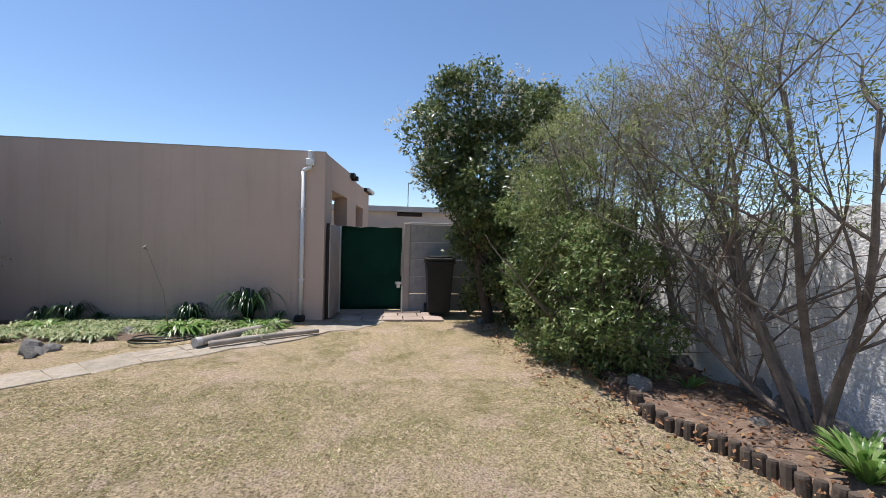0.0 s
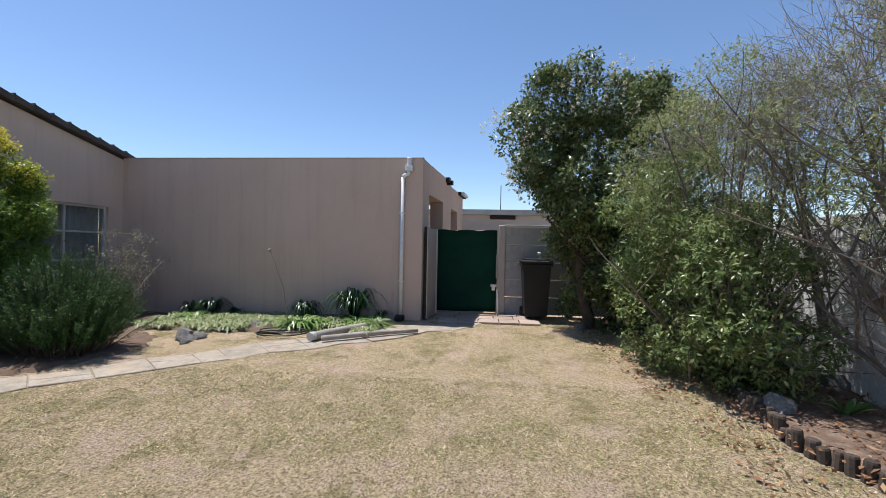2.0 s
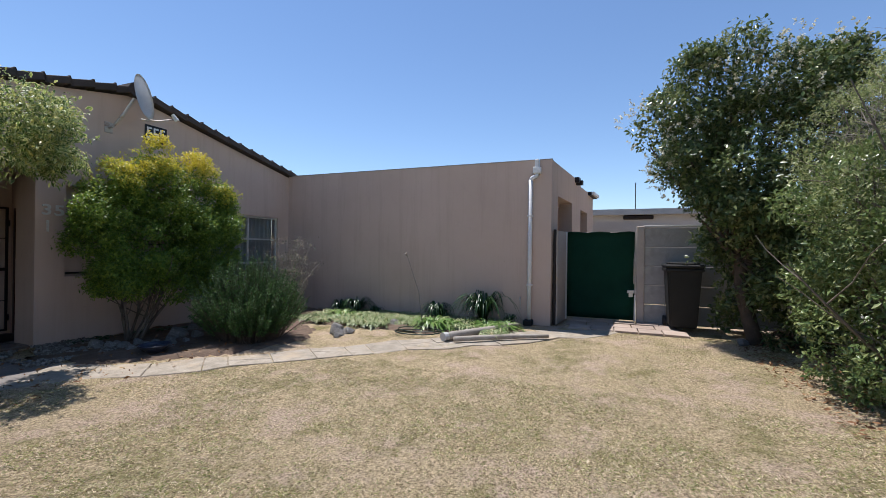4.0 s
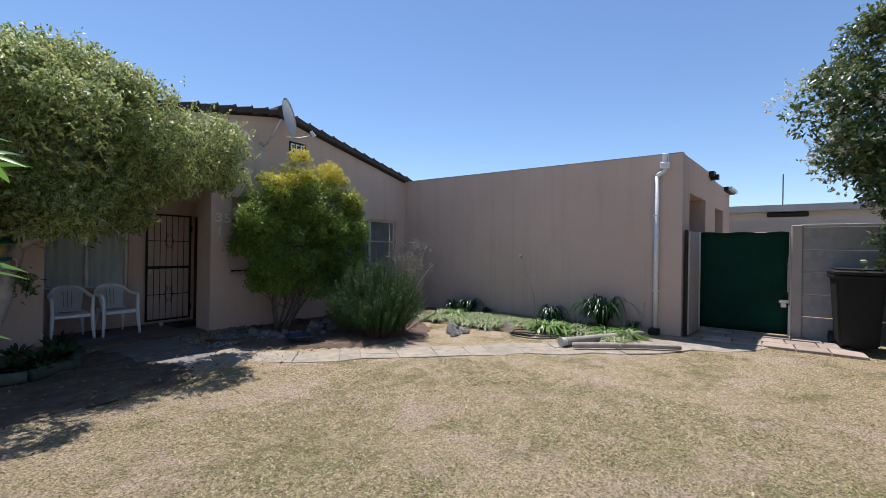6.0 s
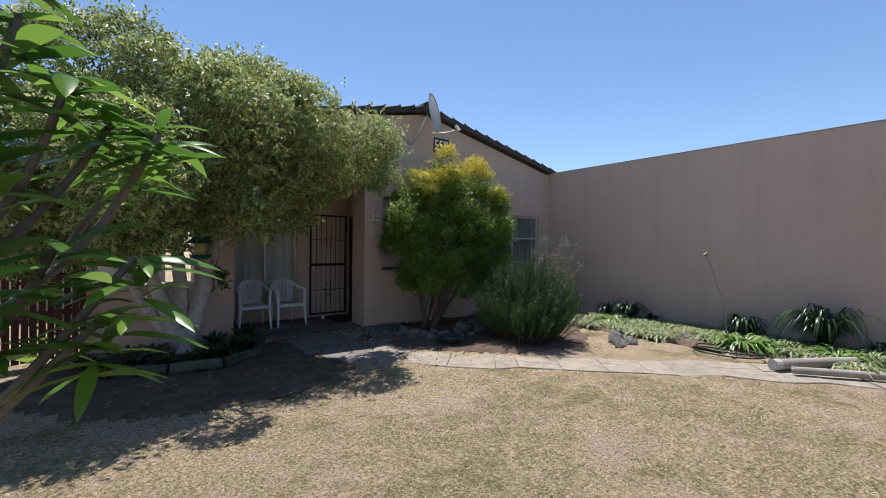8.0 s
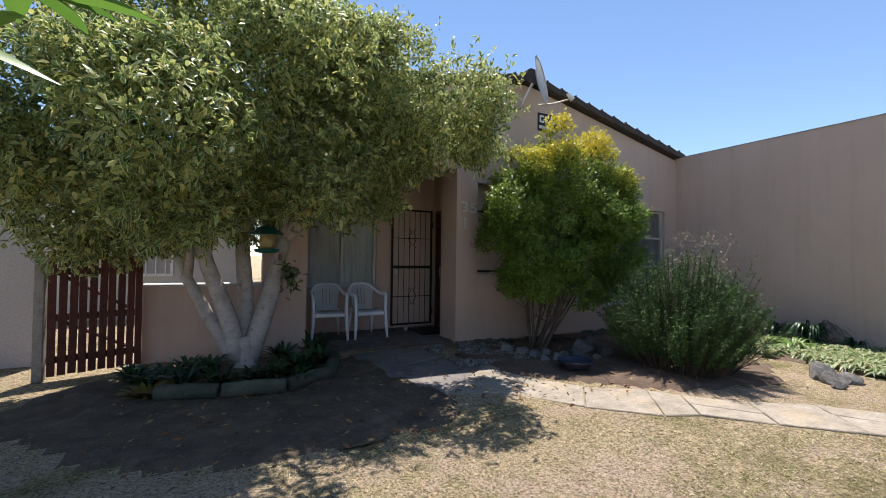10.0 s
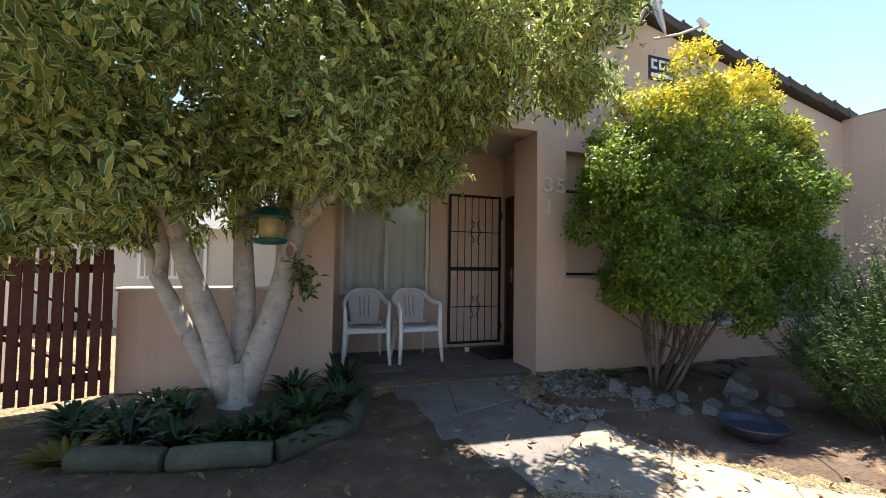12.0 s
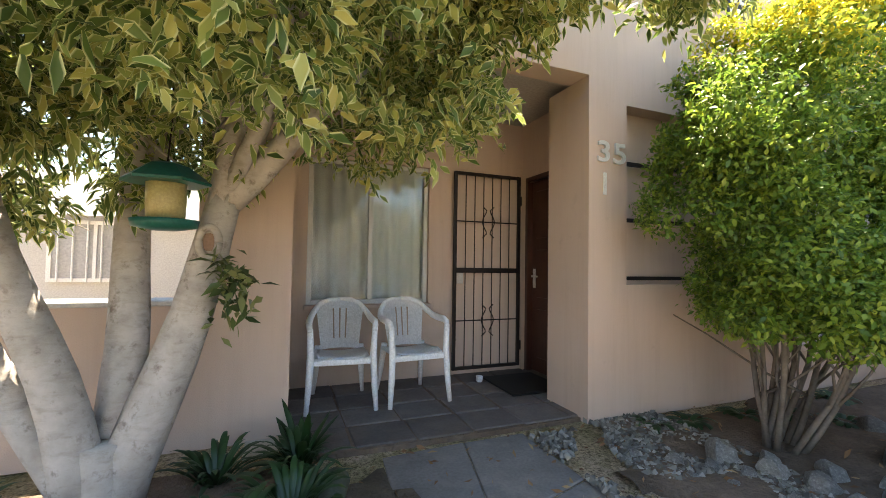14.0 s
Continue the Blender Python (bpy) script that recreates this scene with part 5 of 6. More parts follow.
# ---------- beds, path and ground details ----------
def patch(name, outline, z, material, label, category="soil", rise=0.0, cell=0.12):
    """A lumpy sheet of soil inside an outline, its rim sunk into the lawn."""
    ol = np.array(outline)
    lo, hi = ol.min(0), ol.max(0)

    def inside(x, y):
        c = False
        for (x1, y1), (x2, y2) in zip(outline, outline[1:] + outline[:1]):
            if (y1 > y) != (y2 > y) and x < (x2 - x1) * (y - y1) / (y2 - y1) + x1:
                c = not c
        return c

    bm = bmesh.new()
    nx, ny = int((hi[0] - lo[0]) / cell) + 1, int((hi[1] - lo[1]) / cell) + 1
    ins = [[inside(lo[0] + i * cell + 0.16 * noise.noise((i * 0.31, j * 0.31, 8.0)), lo[1] + j * cell + 0.16 * noise.noise((i * 0.31, j * 0.31, 12.0))) for i in range(nx + 1)] for j in range(ny + 1)]
    vs = {}
    for j in range(ny + 1):
        for i in range(nx + 1):
            x, y = lo[0] + i * cell, lo[1] + j * cell
            near = any(0 <= j + b <= ny and 0 <= i + a <= nx and ins[j + b][i + a] for a in (-1, 0, 1) for b in (-1, 0, 1))
            if ins[j][i] or near:
                wob = 0.02 * noise.noise((x * 4, y * 4, 1.0)) + 0.012 * noise.noise((x * 11, y * 11, 2.0))
                vs[i, j] = bm.verts.new((x, y, (ground_z(x, y) + z + rise + wob) if ins[j][i] else ground_z(x, y) - 0.05))
    for j in range(ny):
        for i in range(nx):
            q = [(i, j), (i + 1, j), (i + 1, j + 1), (i, j + 1)]
            if all(k in vs for k in q):
                bm.faces.new([vs[k] for k in q])
    return setting(name, bm, material, label, category, True)


EDGE = [(1.5, -2.8), (2.3, -2.5), (3.02, -2.28), (3.55, -2.19), (4.15, -1.98), (4.75, -2.1), (5.6, -2.2), (7.0, -2.2), (8.2, -2.3)]
patch("ground_right_bed", EDGE + [(10.3, -2.2), (10.3, -3.4), (1.0, -3.4), (1.0, -2.9)], 0.02, M_MULCH, "dry leaf litter over brown soil in the boundary bed", rise=0.07)
patch("ground_tree_bed", [(0.10, 8.44), (0.20, 7.64), (0.55, 7.36), (0.90, 7.24), (1.23, 7.17), (1.63, 7.12), (2.02, 7.36), (2.27, 7.69), (2.28, 8.14), (1.60, 8.54)], 0.01, M_SOIL, "dark bare soil under the tree", rise=0.035)
patch("ground_shrub_bed", [(4.2, 8.3), (3.75, 7.6), (3.98, 6.8), (4.5, 6.02), (5.15, 5.5), (6.1, 5.2), (6.9, 5.6), (7.4, 6.2), (9.1, 6.4), (9.1, 8.3)], 0.0, M_SOIL, "dark shaded soil below the shrubs", rise=0.02)
patch("ground_wall_bed", [(7.6, 6.4), (7.5, 5.0), (7.5, 3.7), (8.1, 2.6), (9.15, 2.3), (9.15, 6.4)], 0.0, M_SOIL, "soil strip along the garage wall", rise=0.02)

patch("ground_litter", [(-0.6, 7.9), (-0.3, 6.9), (0.4, 6.1), (1.4, 5.7), (2.6, 5.7), (3.02, 6.3), (2.72, 7.2), (2.6, 8.3), (0.3, 8.35)], 0.0, M_LITTER, "bare brown soil and leaf litter, darkened to deepen the tree shade", rise=0.012)
# path slabs by the porch, with the roof's shade put into their colour
M_PATH_SHADE = surface("path_slab_shade_tone", (0.15, 0.135, 0.125), (0.23, 0.21, 0.195), 2.5, 55, 0.9, stain=(4, 0.6, (0.28, 0.25, 0.22)), relief=0.45, per_object=0.1)
# path of worn concrete slabs
path = tagged(new("path"), "worn pale concrete slab path across the lawn", "path", kind="structure")
PL = [(3.02, 8.4), (3.05, 7.5), (3.32, 6.74), (3.9, 6.0), (4.7, 5.2), (5.7, 4.34), (6.7, 3.5), (7.5, 2.6), (8.25, 1.7), (9.1, 0.85), (10.2, 0.45)]
rng = np.random.default_rng(81)
pl = np.array(PL)
seg = np.linalg.norm(np.diff(pl, axis=0), axis=1)
cum = np.concatenate([[0], np.cumsum(seg)])


def along(s):
    k = min(int(np.searchsorted(cum, s, "right")) - 1, len(seg) - 1)
    u = (s - cum[k]) / seg[k]
    p = pl[k] + (pl[k + 1] - pl[k]) * u
    k2 = min(k + 1, len(seg) - 1)
    d = (pl[k + 1] - pl[k]) / seg[k] * (1 - u) + (pl[k2 + 1] - pl[k2]) / seg[k2] * u
    d /= np.linalg.norm(d)
    return p, np.array([d[1], -d[0]])


def slab(corners, top, name="slab", parent=None, material=None):
    bm = bmesh.new()
    lo = [bm.verts.new((x, y, top - 0.06)) for x, y in corners]
    hi = [bm.verts.new((x, y, top + 0.004 * rng.normal())) for x, y in corners]
    n = len(corners)
    bm.faces.new(lo[::-1])
    f = bm.faces.new(hi)
    for i in range(n):
        bm.faces.new((lo[i], lo[(i + 1) % n], hi[(i + 1) % n], hi[i]))
    bmesh.ops.recalc_face_normals(bm, faces=bm.faces[:])
    bmesh.ops.bevel(bm, geom=list(f.edges), offset=0.007, segments=1, affect="EDGES")
    return part(name, bm, material or M_PATH, parent or path)


s = 0.0
prev = None
while s < cum[-1] - 0.3:
    step = rng.uniform(0.7, 0.95) if s < 1.4 else rng.uniform(0.28, 0.62)
    e = min(s + step, cum[-1])
    half = 0.5 if s < 1.4 else (0.29 if s < 6.5 else 0.42)
    (p0, n0), (p1, n1) = along(s + 0.006), along(e - 0.006)
    j = rng.normal(size=6) * 0.075
    l0, r0 = p0 - n0 * (half + j[0]), p0 + n0 * (half + j[1])
    l1, r1 = p1 - n1 * (half + j[2]), p1 + n1 * (half + j[3])
    if prev is not None:
        l0, r0 = prev
        d = (p1 - p0) / np.linalg.norm(p1 - p0) * 0.007
        l0, r0 = l0 + d, r0 + d
    prev = (l1, r1)
    u0, u1 = 0.45 + j[4], 0.5 + j[5]
    z = ground_z(*((p0 + p1) / 2)) - 0.001
    kind = M_PATH_SHADE if s < 1.25 else None
    if rng.random() < 0.65:
        m0, m1 = l0 + (r0 - l0) * u0, l1 + (r1 - l1) * u1
        g = (r0 - l0) / np.linalg.norm(r0 - l0) * 0.003
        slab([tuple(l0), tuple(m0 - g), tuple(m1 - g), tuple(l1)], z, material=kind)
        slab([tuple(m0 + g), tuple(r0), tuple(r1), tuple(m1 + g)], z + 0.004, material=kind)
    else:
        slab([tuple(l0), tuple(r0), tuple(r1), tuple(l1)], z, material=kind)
    s = e
# brick-like slabs before the green gate
apron = tagged(new("pavement_gate"), "pinkish paving slabs before the green gate", "paving", kind="structure")
M_PAVE = surface("pink_paver", (0.34, 0.265, 0.215), (0.43, 0.345, 0.29), 3, 70, 0.95, stain=(5, 0.4, (0.33, 0.26, 0.2)), relief=0.4, per_object=0.15)
for i in range(3):
    for k in range(5):
        x0, y0 = 9.2 + i * 0.42, -0.75 + k * 0.42 + 0.1 * (i % 2)
        slab([(x0, y0), (x0 + 0.40, y0), (x0 + 0.40, y0 + 0.40), (x0, y0 + 0.40)], 0.03 + 0.008 * (i == 2), "paver", apron, M_PAVE)


def rock_mesh(seed, sub=2):
    bm = bmesh.new()
    bmesh.ops.create_icosphere(bm, subdivisions=sub, radius=1.0)
    for v in bm.verts:
        d = v.co.normalized()
        k = 0.85 + 0.35 * noise.noise(d * 1.3 + Vector((seed, 0, 0))) + 0.16 * noise.noise(d * 3.1 + Vector((0, seed, 0)))
        v.co = d * k
        for ax in (Vector((1, 0.3, 0.2)), Vector((-0.4, 1, 0.3)), Vector((0.2, -0.5, 1)), Vector((-1, -0.4, 0.5))):
            a = ax.normalized()
            q = v.co.dot(a)
            if q > 0.55:
                v.co -= a * (q - 0.55) * 0.95
    return mesh_of("rock", bm, M_ROCK)


ROCKS = [rock_mesh(s_ * 3.7) for s_ in range(5)]


def rock(x, y, r, flat=0.65, turn=0, label="rough grey garden rock lying on the soil", z=None, k=None):
    o = new("rock", ROCKS[(k if k is not None else int(turn)) % 5])
    z0 = ground_z(x, y) if z is None else z
    o.matrix_world = pose(x, y, z0 + r * flat * 0.45, 0, 0, turn) @ Matrix.Diagonal((r, r * 0.8, r * flat, 1))
    return tagged(o, label, "rock", "rocks round the beds")


rock(6.95, 5.16, 0.2, 0.75, 22)
rock(6.78, 5.0, 0.17, 0.6, 71)
rock(7.02, 4.95, 0.16, 0.55, 43)
rock(6.62, 4.9, 0.1, 0.6, 14)
rock(8.12, 4.6, 0.16, 0.6, 43, "pale flat rock among the strap leaves")
for x, y, r, a in [(4.18, 7.72, 0.09, 3), (4.32, 7.59, 0.08, 11), (4.50, 7.66, 0.17, 42), (4.58, 7.42, 0.14, 77), (4.44, 7.46, 0.08, 24), (4.65, 7.24, 0.14, 18), (4.62, 7.04, 0.12, 53), (4.82, 6.99, 0.13, 34), (5.02, 7.09, 0.11, 85), (5.45, 7.19, 0.24, 9), (5.10, 6.84, 0.12, 66), (6.00, 7.59, 0.16, 28), (4.02, 7.86, 0.07, 15), (4.72, 7.52, 0.1, 31), (4.88, 7.3, 0.13, 47), (5.22, 7.05, 0.14, 21), (5.3, 6.8, 0.1, 62), (4.4, 7.2, 0.07, 73), (4.26, 7.42, 0.06, 88), (4.98, 6.72, 0.09, 5), (5.6, 6.95, 0.17, 49), (4.78, 6.76, 0.07, 92), (4.12, 7.55, 0.06, 64)]:
    rock(x, y, r * 0.88, 0.7, a)
for x, y, r, a, z in [(4.80, -2.26, 0.2, 3, 0.09), (4.10, -3.36, 0.22, 41, 0.08), (3.60, -3.21, 0.2, 22, 0.08), (4.60, -3.46, 0.24, 14, 0.08), (3.20, -2.81, 0.13, 37, 0.08), (3.85, -2.76, 0.1, 58, 0.08), (5.60, -3.36, 0.2, 66, 0.08), (8.90, -1.46, 0.13, 7, 0.02), (0.35, 8.19, 0.1, 12, 0.03), (0.55, 8.24, 0.09, 35, 0.03)]:
    rock(x, y, r, 0.6, a, z=z)

# split-pole edging of the right bed
edging = tagged(thing("log_edging", "row of short dark split poles edging the bed", "edging"), kind="structure")
ed = np.array(EDGE)
es = np.linalg.norm(np.diff(ed, axis=0), axis=1)
ec = np.concatenate([[0], np.cumsum(es)])
pole = lathe([(0.040, 0.0), (0.041, 0.15), (0.036, 0.165), (0.012, 0.17)], 9)
pole_me = mesh_of("pole", pole, M_EDGE)
rng = np.random.default_rng(91)
s = 0.0
while s < ec[-1]:
    k = min(int(np.searchsorted(ec, s, "right")) - 1, len(es) - 1)
    q = ed[k] + (ed[k + 1] - ed[k]) * (s - ec[k]) / es[k]
    r = rng.uniform(0.85, 1.2)
    m = pose(q[0], q[1], ground_z(*q) - 0.035 + rng.normal() * 0.012, rng.normal() * 3, rng.normal() * 3, rng.uniform(0, 360)) @ Matrix.Diagonal((r, r, rng.uniform(0.9, 1.12), 1))
    shared("pole", pole_me, edging, m)
    s += 0.086 * r

# grey rolled kerb round the tree bed
kerb = tagged(thing("bed_kerb", "mossy grey log kerb round the tree bed", "edging"), kind="structure")
KP = [(0.55, 7.36), (1.06, 7.2), (1.62, 7.12), (2.06, 7.4), (2.28, 8.1)]
for a, c in zip(KP, KP[1:]):
    va, vc = Vector((*a, 0.055)), Vector((*c, 0.055))
    d = (vc - va).normalized() * 0.012
    part("kerb_log", tubed([va + d, va + d * 2, va.lerp(vc, 0.5) + Vector((0, 0, 0.008)), vc - d * 2, vc - d], [0.058, 0.068, 0.07, 0.068, 0.058], 10), M_GREY_CURB, kerb, smooth=True)

# poles lying by the path
lg = thing("fence_pole", "weathered grey pole lying beside the path", "pole", "poles on the lawn")
part("log", tubed([(7.08, 3.12, 0.07), (7.6, 2.84, 0.072), (8.1, 2.54, 0.075), (8.68, 2.23, 0.07)], [0.068, 0.063, 0.06, 0.052], 12), M_LOG, lg, smooth=True)
part("cut_end", tubed([(7.06, 3.13, 0.07), (7.14, 3.09, 0.07)], 0.071, 12), M_NEIGH_W, lg, "pale sawn end")
lg2 = thing("fence_pole", "thin weathered grey pole lying on the path", "pole", "poles on the lawn")
part("log", tubed([(7.05, 2.93, 0.055), (7.4, 2.48, 0.058), (7.75, 1.95, 0.058), (7.95, 1.55, 0.055)], [0.045, 0.045, 0.04, 0.035], 10), M_LOG, lg2, smooth=True)

# hose lying on the lawn
hose = thing("garden_hose", "thin green garden hose coiled on the ground", "hose")
pts = [(7.35 + 0.28 * math.cos(a) + 0.02 * a, 3.75 + 0.42 * math.sin(a), 0.035 + 0.004 * a) for a in np.linspace(0, 11, 44)]
part("coil", tubed(pts, 0.011, 6), M_RUBBER, hose, smooth=True)

# leaning stick with a dry flower head
stick = thing("dry_flower_stalk", "dry flower stalk leaning by the garage wall", "plant")
part("stalk", tubed([(7.95, 3.9, -0.01), (7.84, 3.94, 0.7), (7.62, 4.09, 1.40)], [0.009, 0.008, 0.006], 6), M_TWIG, stick)
part("seed_head", tubed([(7.63, 4.08, 1.38), (7.60, 4.11, 1.43)], [0.012, 0.035], 7), M_TWIG, stick)


# ---------- strap-leaved plants ----------
def strap_plant(name, label, x, y, n, length, width, material, seed, lift=0.9, z=0.0, category="plant", droop=0.75, group=""):
    r = np.random.default_rng(seed)
    t = thing(name, label, category, group, at=(x, y, ground_z(x, y) + z))
    a = r.random(n) * 6.283
    way = np.stack([np.cos(a), np.sin(a), lift * (0.5 + 0.9 * r.random(n))], 1)
    pos = np.stack([np.cos(a), np.sin(a), np.zeros(n)], 1) * 0.04 * r.random((n, 1))
    side = np.cross(way, [0, 0, 1.0])
    le = length * (0.6 + 0.5 * r.random(n))
    ob = new("leaves", leaves_mesh("leaves", pos, way, side, le, np.full(n, width) * (0.7 + 0.5 * r.random(n)), material, 0.35, droop, None, 6))
    ob.parent = t
    return t


AG = "agapanthus clump with arching bright strap leaves"
for i, (x, y, n, l) in enumerate([(8.1, 3.78, 80, 0.78), (8.25, 3.5, 60, 0.66), (8.3, 2.72, 70, 0.70), (8.5, 2.45, 50, 0.6), (8.35, 6.0, 44, 0.65), (8.45, 5.75, 30, 0.45), (8.6, 3.1, 30, 0.45), (8.3, 5.2, 24, 0.4)]):
    strap_plant("agapanthus", AG, x, y, int(n * 1.6), l, 0.034, M_LEAF_STRAP, 200 + i, 1.2, droop=0.7, group="agapanthus by the garage")
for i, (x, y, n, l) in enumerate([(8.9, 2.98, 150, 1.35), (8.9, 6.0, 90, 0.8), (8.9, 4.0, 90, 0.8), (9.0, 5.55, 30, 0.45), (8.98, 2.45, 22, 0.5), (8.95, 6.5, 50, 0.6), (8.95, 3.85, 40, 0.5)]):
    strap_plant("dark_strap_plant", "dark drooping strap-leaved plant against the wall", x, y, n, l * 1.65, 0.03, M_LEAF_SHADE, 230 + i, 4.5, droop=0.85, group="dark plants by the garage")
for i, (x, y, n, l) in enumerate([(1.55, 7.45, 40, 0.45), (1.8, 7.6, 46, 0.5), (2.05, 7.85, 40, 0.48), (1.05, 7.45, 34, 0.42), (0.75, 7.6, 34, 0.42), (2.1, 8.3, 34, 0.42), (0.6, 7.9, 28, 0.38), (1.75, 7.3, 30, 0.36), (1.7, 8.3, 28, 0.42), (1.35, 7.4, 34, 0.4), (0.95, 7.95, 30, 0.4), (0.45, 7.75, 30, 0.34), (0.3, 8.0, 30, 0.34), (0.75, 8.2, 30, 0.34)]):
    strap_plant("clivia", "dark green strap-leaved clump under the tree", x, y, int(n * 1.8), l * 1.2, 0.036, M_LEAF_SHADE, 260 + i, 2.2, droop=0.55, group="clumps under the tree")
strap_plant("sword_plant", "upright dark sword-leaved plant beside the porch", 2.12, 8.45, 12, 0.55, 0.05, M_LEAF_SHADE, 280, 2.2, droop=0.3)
M_LEAF_ORANGE = leaf_material("orange_leaf", [(0.0, (0.10, 0.13, 0.02)), (0.5, (0.22, 0.15, 0.03)), (1.0, (0.28, 0.12, 0.03))], 0.4, 0.25)
strap_plant("aloe", "small orange and green succulent at the bed's end", 0.5, 7.46, 70, 0.28, 0.045, M_LEAF_ORANGE, 281, 0.9, droop=0.3)
for i, (x, y) in enumerate([(2.98, -2.68), (3.12, -2.8), (4.75, -2.8)]):
    strap_plant("agapanthus", "bright strap-leaved clump in the boundary bed", x, y, 44 if i < 2 else 14, 0.5 if i < 2 else 0.35, 0.045, M_LEAF_STRAP, 290 + i, 1.8, 0.08, droop=0.4, group="agapanthus in the boundary bed")
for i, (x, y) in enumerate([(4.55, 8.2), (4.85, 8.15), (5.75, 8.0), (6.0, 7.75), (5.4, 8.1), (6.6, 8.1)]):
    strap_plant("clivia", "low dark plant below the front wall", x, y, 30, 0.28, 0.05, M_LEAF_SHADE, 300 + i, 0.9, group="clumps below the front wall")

M_LEAF_PALE = leaf_material("pale_strap_leaf", [(0.0, (0.09, 0.16, 0.04)), (0.5, (0.2, 0.28, 0.09)), (0.8, (0.38, 0.40, 0.2)), (1.0, (0.5, 0.42, 0.24))], 0.4, 0.3, edge=(0.55, 0.57, 0.38))
# low leafy ground cover along the garage
rng = np.random.default_rng(101)
n = 9000
gxs = rng.uniform(7.55, 9.1, n)
gys = rng.uniform(2.4, 6.6, n)
keep = np.array([noise.noise((x * 1.6, y * 1.2, 9.0)) + 0.14 + 0.25 * (x - 8.2) > 0.0 for x, y in zip(gxs, gys)])
gxs, gys = gxs[keep], gys[keep]
n = len(gxs)
a = rng.random(n) * 6.283
way = np.stack([np.cos(a), np.sin(a), 0.7 + 1.3 * rng.random(n)], 1)
le = rng.uniform(0.2, 0.42, n)
ob = new("ground_cover", leaves_mesh("ground_cover", np.stack([gxs, gys, np.full(n, 0.02)], 1), way, np.cross(way, [0, 0, 1.0]), le, np.full(n, 0.024), M_LEAF_PALE, 0.3, 0.75, None, 4))
tagged(ob, "low pale green strap-leaf ground cover along the wall", "ground cover", kind="stuff")

# ---------- small things by the porch ----------
bowl = thing("bird_bath", "shallow dark blue glazed bowl on the soil", "bowl", at=(4.62, 6.5, 0.02))
bowl.scale = (0.8, 0.8, 0.9)
part("basin", lathe([(0.10, 0.0), (0.14, 0.02), (0.22, 0.08), (0.245, 0.11), (0.255, 0.115), (0.25, 0.125), (0.235, 0.115), (0.17, 0.06), (0.05, 0.045)], 28), M_BLUE, bowl, smooth=True)
part("water", lathe([(0.001, 0.078), (0.192, 0.078), (0.192, 0.08), (0.001, 0.08)], 24), surface("still_water", (0.03, 0.035, 0.055), (0.04, 0.05, 0.075), 3, 20, 0.5, relief=0, spec=0.5), bowl)
cup = thing("candle_cup", "small pale cup on the porch floor", "cup", at=(3.78, 9.5, 0.036))
part("cup", lathe([(0.022, 0.0), (0.03, 0.01), (0.034, 0.055), (0.03, 0.055), (0.026, 0.012)], 14), M_WHITE, cup, smooth=True)

fd = thing("bird_feeder", "green plastic bird feeder with a yellow seed hopper", "bird feeder", at=(1.49, 8.08, 1.31))
fd.scale = (0.88, 0.88, 0.96)
bm = lathe([(0.20, 0.20), (0.205, 0.212), (0.10, 0.285), (0.05, 0.30), (0.01, 0.305)], 6)
part("roof", bm, M_TEAL, fd, "green hexagonal roof")
M_SEED = surface("seed_hopper", (0.36, 0.30, 0.13), (0.46, 0.40, 0.2), 12, 90, 0.3, relief=0.2)
part("hopper", lathe([(0.088, 0.03), (0.092, 0.12), (0.092, 0.21)], 14), M_SEED, fd, "clear hopper of yellow seed", True)
part("tray", lathe([(0.06, -0.02), (0.145, -0.005), (0.155, 0.03), (0.145, 0.032), (0.13, 0.01)], 20), M_TEAL, fd, "green tray", True)
part("hanger", tubed([(0, 0, 0.3), (0.01, 0.02, 0.5), (0, 0.05, 0.75)], 0.004, 5), M_BLACK, fd)
knot = thing("pruned_knot", "oval pruning scar on the tree limb", "tree scar")
ring = [(1.645 + 0.045 * math.cos(a), 8.215, 1.25 + 0.075 * math.sin(a)) for a in np.linspace(0, 6.283, 19)]
part("callus", tubed(ring, 0.02, 8), M_BARK, knot, smooth=True)
part("scar", tubed([(1.645, 8.25, 1.25), (1.645, 8.222, 1.25)], 0.045, 12), surface("scar_wood", (0.22, 0.14, 0.10), (0.3, 0.2, 0.15), 14, 60, 0.9), knot)

# gravel beside the pillar
rng = np.random.default_rng(111)
base = [Vector(v) for v in ((1, 0, 0), (-1, 0, 0), (0, 1, 0), (0, -1, 0), (0, 0, 1), (0, 0, -1))]
tri = [(0, 2, 4), (2, 1, 4), (1, 3, 4), (3, 0, 4), (2, 0, 5), (1, 2, 5), (3, 1, 5), (0, 3, 5)]
vs, fs = [], []
for k in range(2300):
    x, y = rng.uniform(3.55, 4.75), rng.uniform(7.15, 8.42)
    if noise.noise((x * 2.5, y * 2.5, 4.0)) < -0.15 or (x < 4.1 and y > 8.3):
        continue
    r = rng.uniform(0.012, 0.032)
    m = pose(x, y, ground_z(x, y) + 0.015, *(rng.uniform(0, 360, 3)))
    o = len(vs)
    vs += [tuple(m @ (v * r * rng.uniform(0.7, 1.2))) for v in base]
    fs += [tuple(o + i for i in t) for t in tri]
me = bpy.data.meshes.new("gravel")
me.from_pydata(vs, [], fs)
M_PEB = leaf_material("pebbles", [(0.0, (0.08, 0.07, 0.06)), (0.5, (0.16, 0.145, 0.125)), (1.0, (0.30, 0.28, 0.25))], 0.9, 0.0)
me.materials.append(M_PEB)
tagged(new("gravel", me), "loose grey gravel beside the pillar", "gravel", kind="stuff")

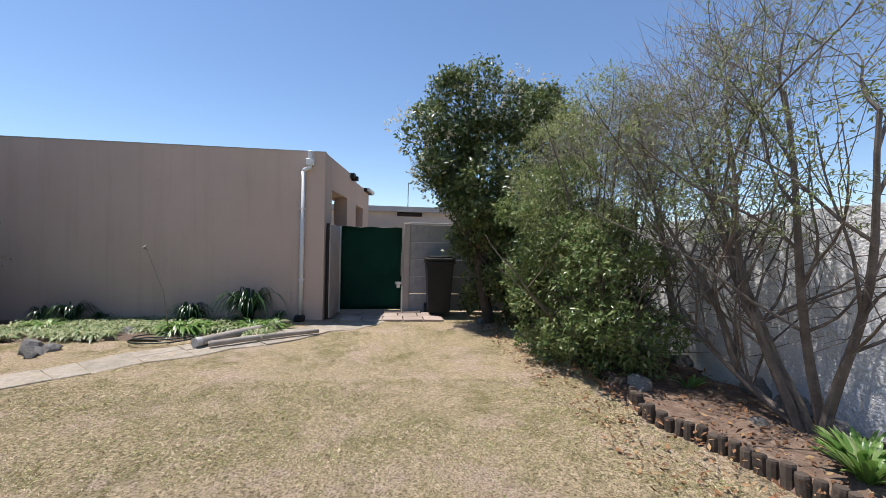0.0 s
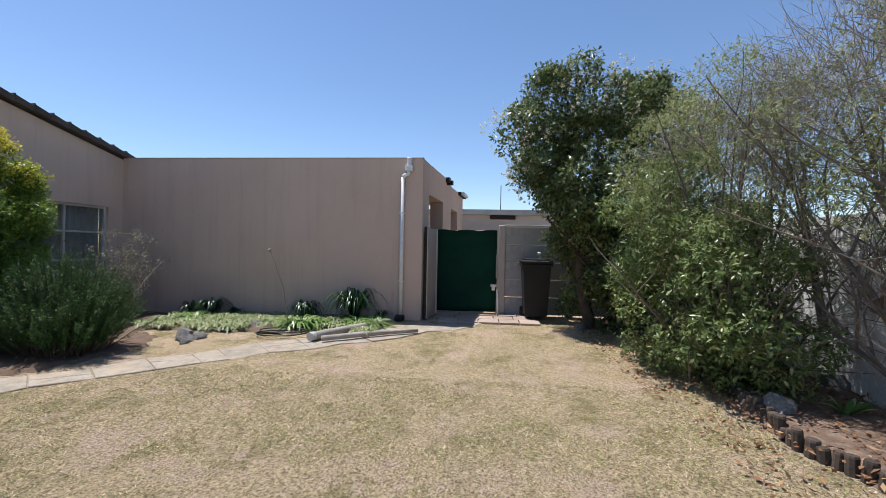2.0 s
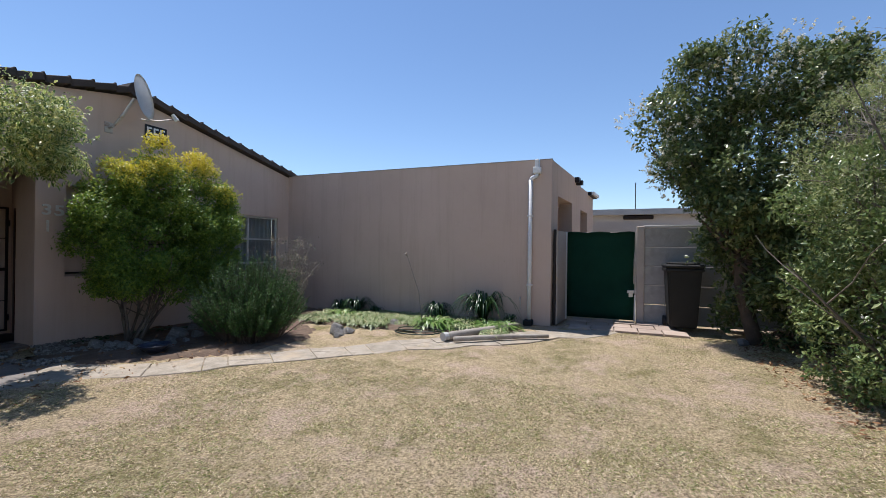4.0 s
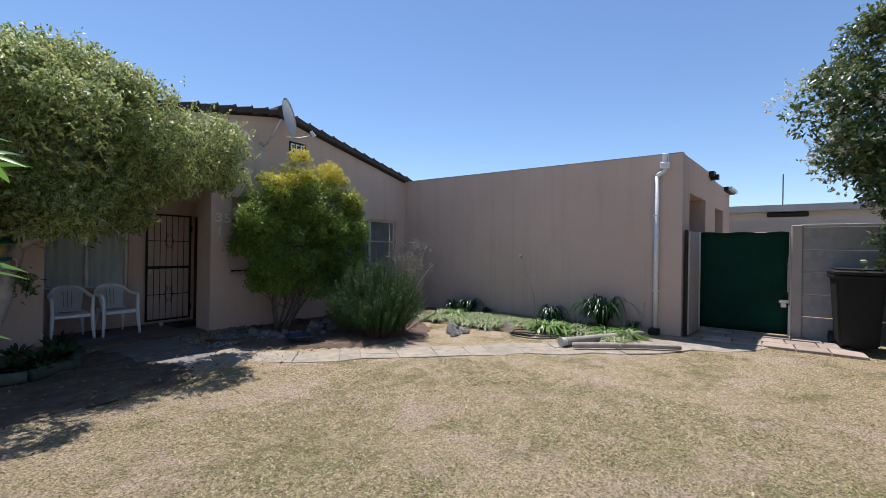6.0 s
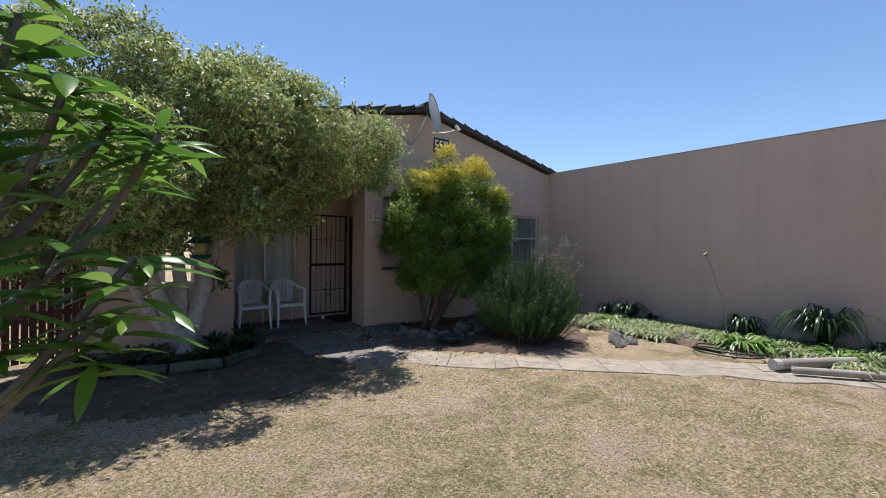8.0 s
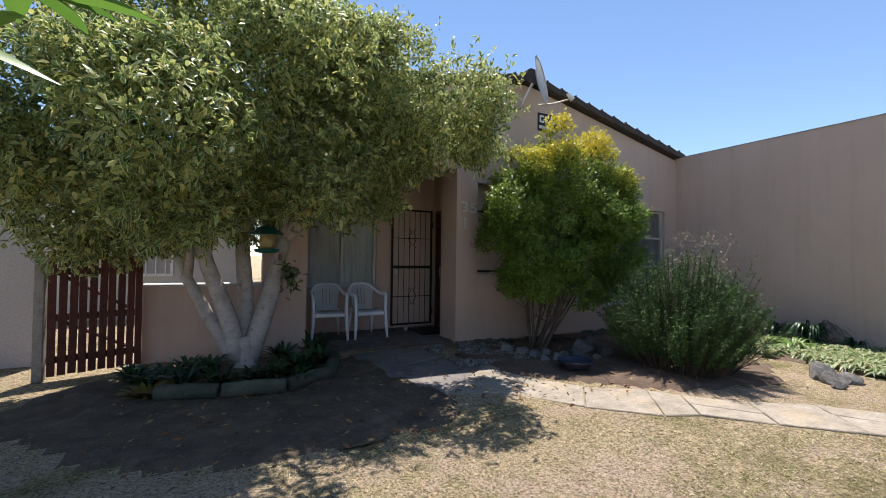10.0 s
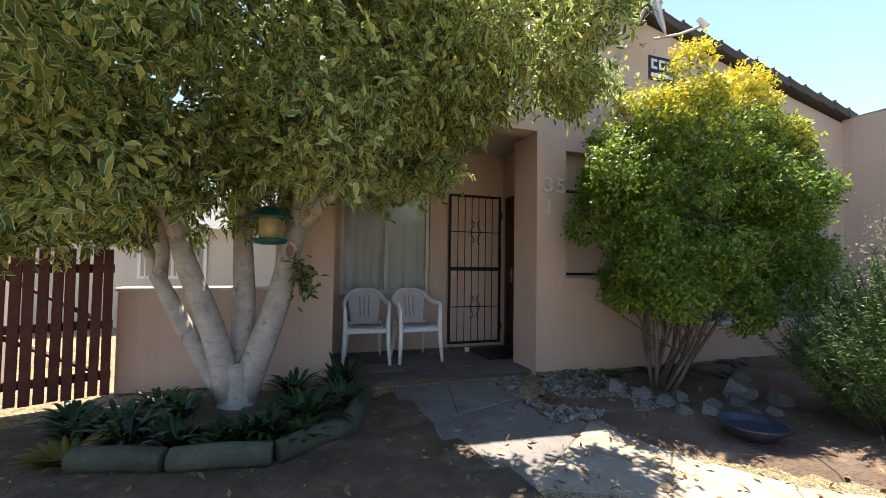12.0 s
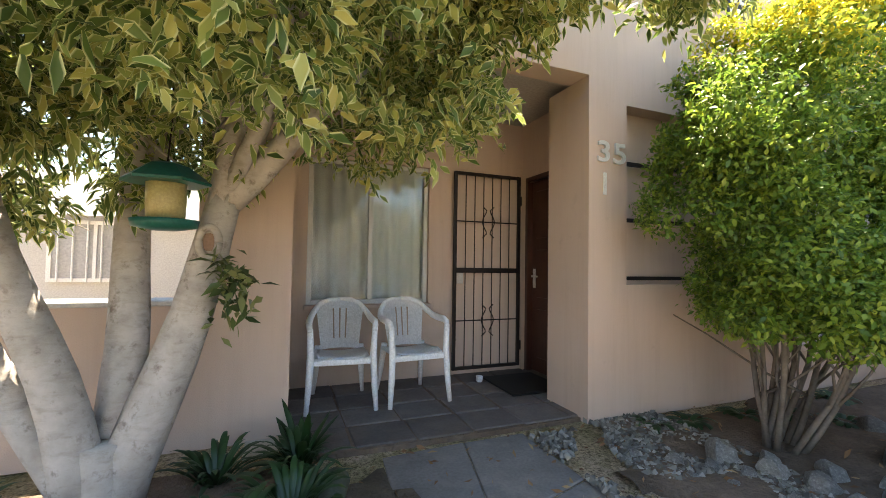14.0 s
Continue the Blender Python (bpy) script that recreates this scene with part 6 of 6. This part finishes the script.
# fallen leaves in the beds
n = 4200
rng = np.random.default_rng(121)
x = np.concatenate([rng.uniform(2.0, 9.0, 2600), rng.uniform(0.3, 6.2, 1600)])
thin = np.concatenate([np.ones(2600, bool), rng.random(1600) < 0.5])
y = np.concatenate([rng.uniform(-3.4, -1.3, 2600), rng.uniform(5.6, 8.4, 1600)])
z = np.array([ground_z(a, b) for a, b in zip(x, y)]) + np.where(y < -1.8, 0.10, 0.02)
way = unit(rng, n) * [1, 1, 0.3]
side = unit(rng, n) * [1, 1, 0.3]
le = rng.uniform(0.03, 0.08, n) * np.where(thin, 1, 0.01)
ob = new("fallen_leaves", leaves_mesh("fallen_leaves", np.stack([x, y, z], 1), way, side, le, le * 0.4, M_DRYLEAF, 0.4, 0.0))
tagged(ob, "brown fallen leaves scattered on the soil", "leaf litter", kind="stuff")

# lawn blades
rng = np.random.default_rng(131)


def on_path(x, y):
    d = np.full(len(x), 9.0)
    for (ax, ay), (cx, cy) in zip(PL, PL[1:]):
        vx, vy = cx - ax, cy - ay
        t = np.clip(((x - ax) * vx + (y - ay) * vy) / (vx * vx + vy * vy), 0, 1)
        d = np.minimum(d, np.hypot(x - ax - t * vx, y - ay - t * vy))
    return d


n = 640000
x = np.concatenate([rng.uniform(0.8, 5.5, n // 2), rng.uniform(-1.5, 10.2, n // 2)])
y = np.concatenate([rng.uniform(-1.9, 4.6, n // 2), rng.uniform(-2.1, 7.6, n // 2)])
cl = np.array([0.7 * noise.noise((a * 1.1, b * 1.1, 5.0)) + 0.6 * noise.noise((a * 5.5, b * 5.5, 6.0)) + 0.35 * noise.noise((a * 16, b * 16, 7.0)) + 0.06 for a, b in zip(x, y)])
edge_y = np.interp(x, ed[:, 0], ed[:, 1])
keep = (cl * 0.85 + rng.normal(size=n) * 0.28 > 0.04) & (y > edge_y + 0.05) & (on_path(x, y) > 0.22 + 0.1 * rng.normal(size=n)) & ~((x > 7.6) & (y > 2.6) & (rng.random(n) < 0.8)) & ~((y > 6.1) & (x < 2.8) & (rng.random(n) < 0.55)) & ~((x > 3.8) & (y > 11.0 - 1.1 * x))
x, y, cl = x[keep], y[keep], cl[keep]
n = len(x)
z = np.array([ground_z(a, b) for a, b in zip(x, y)]) - 0.012
a = rng.random(n) * 6.283
way = np.stack([np.cos(a), np.sin(a), 0.15 + 0.9 * rng.random(n)], 1)
le = rng.uniform(0.013, 0.036, n) * (1 + 1.1 * np.clip(cl, 0, 1))
ob = new("grass", leaves_mesh("grass", np.stack([x, y, z], 1), way, unit(rng, n), le, rng.uniform(0.003, 0.006, n), M_BLADE, 0.2, 0.2, None, 0))
tagged(ob, "short dry straw and green grass blades", "grass", kind="stuff")
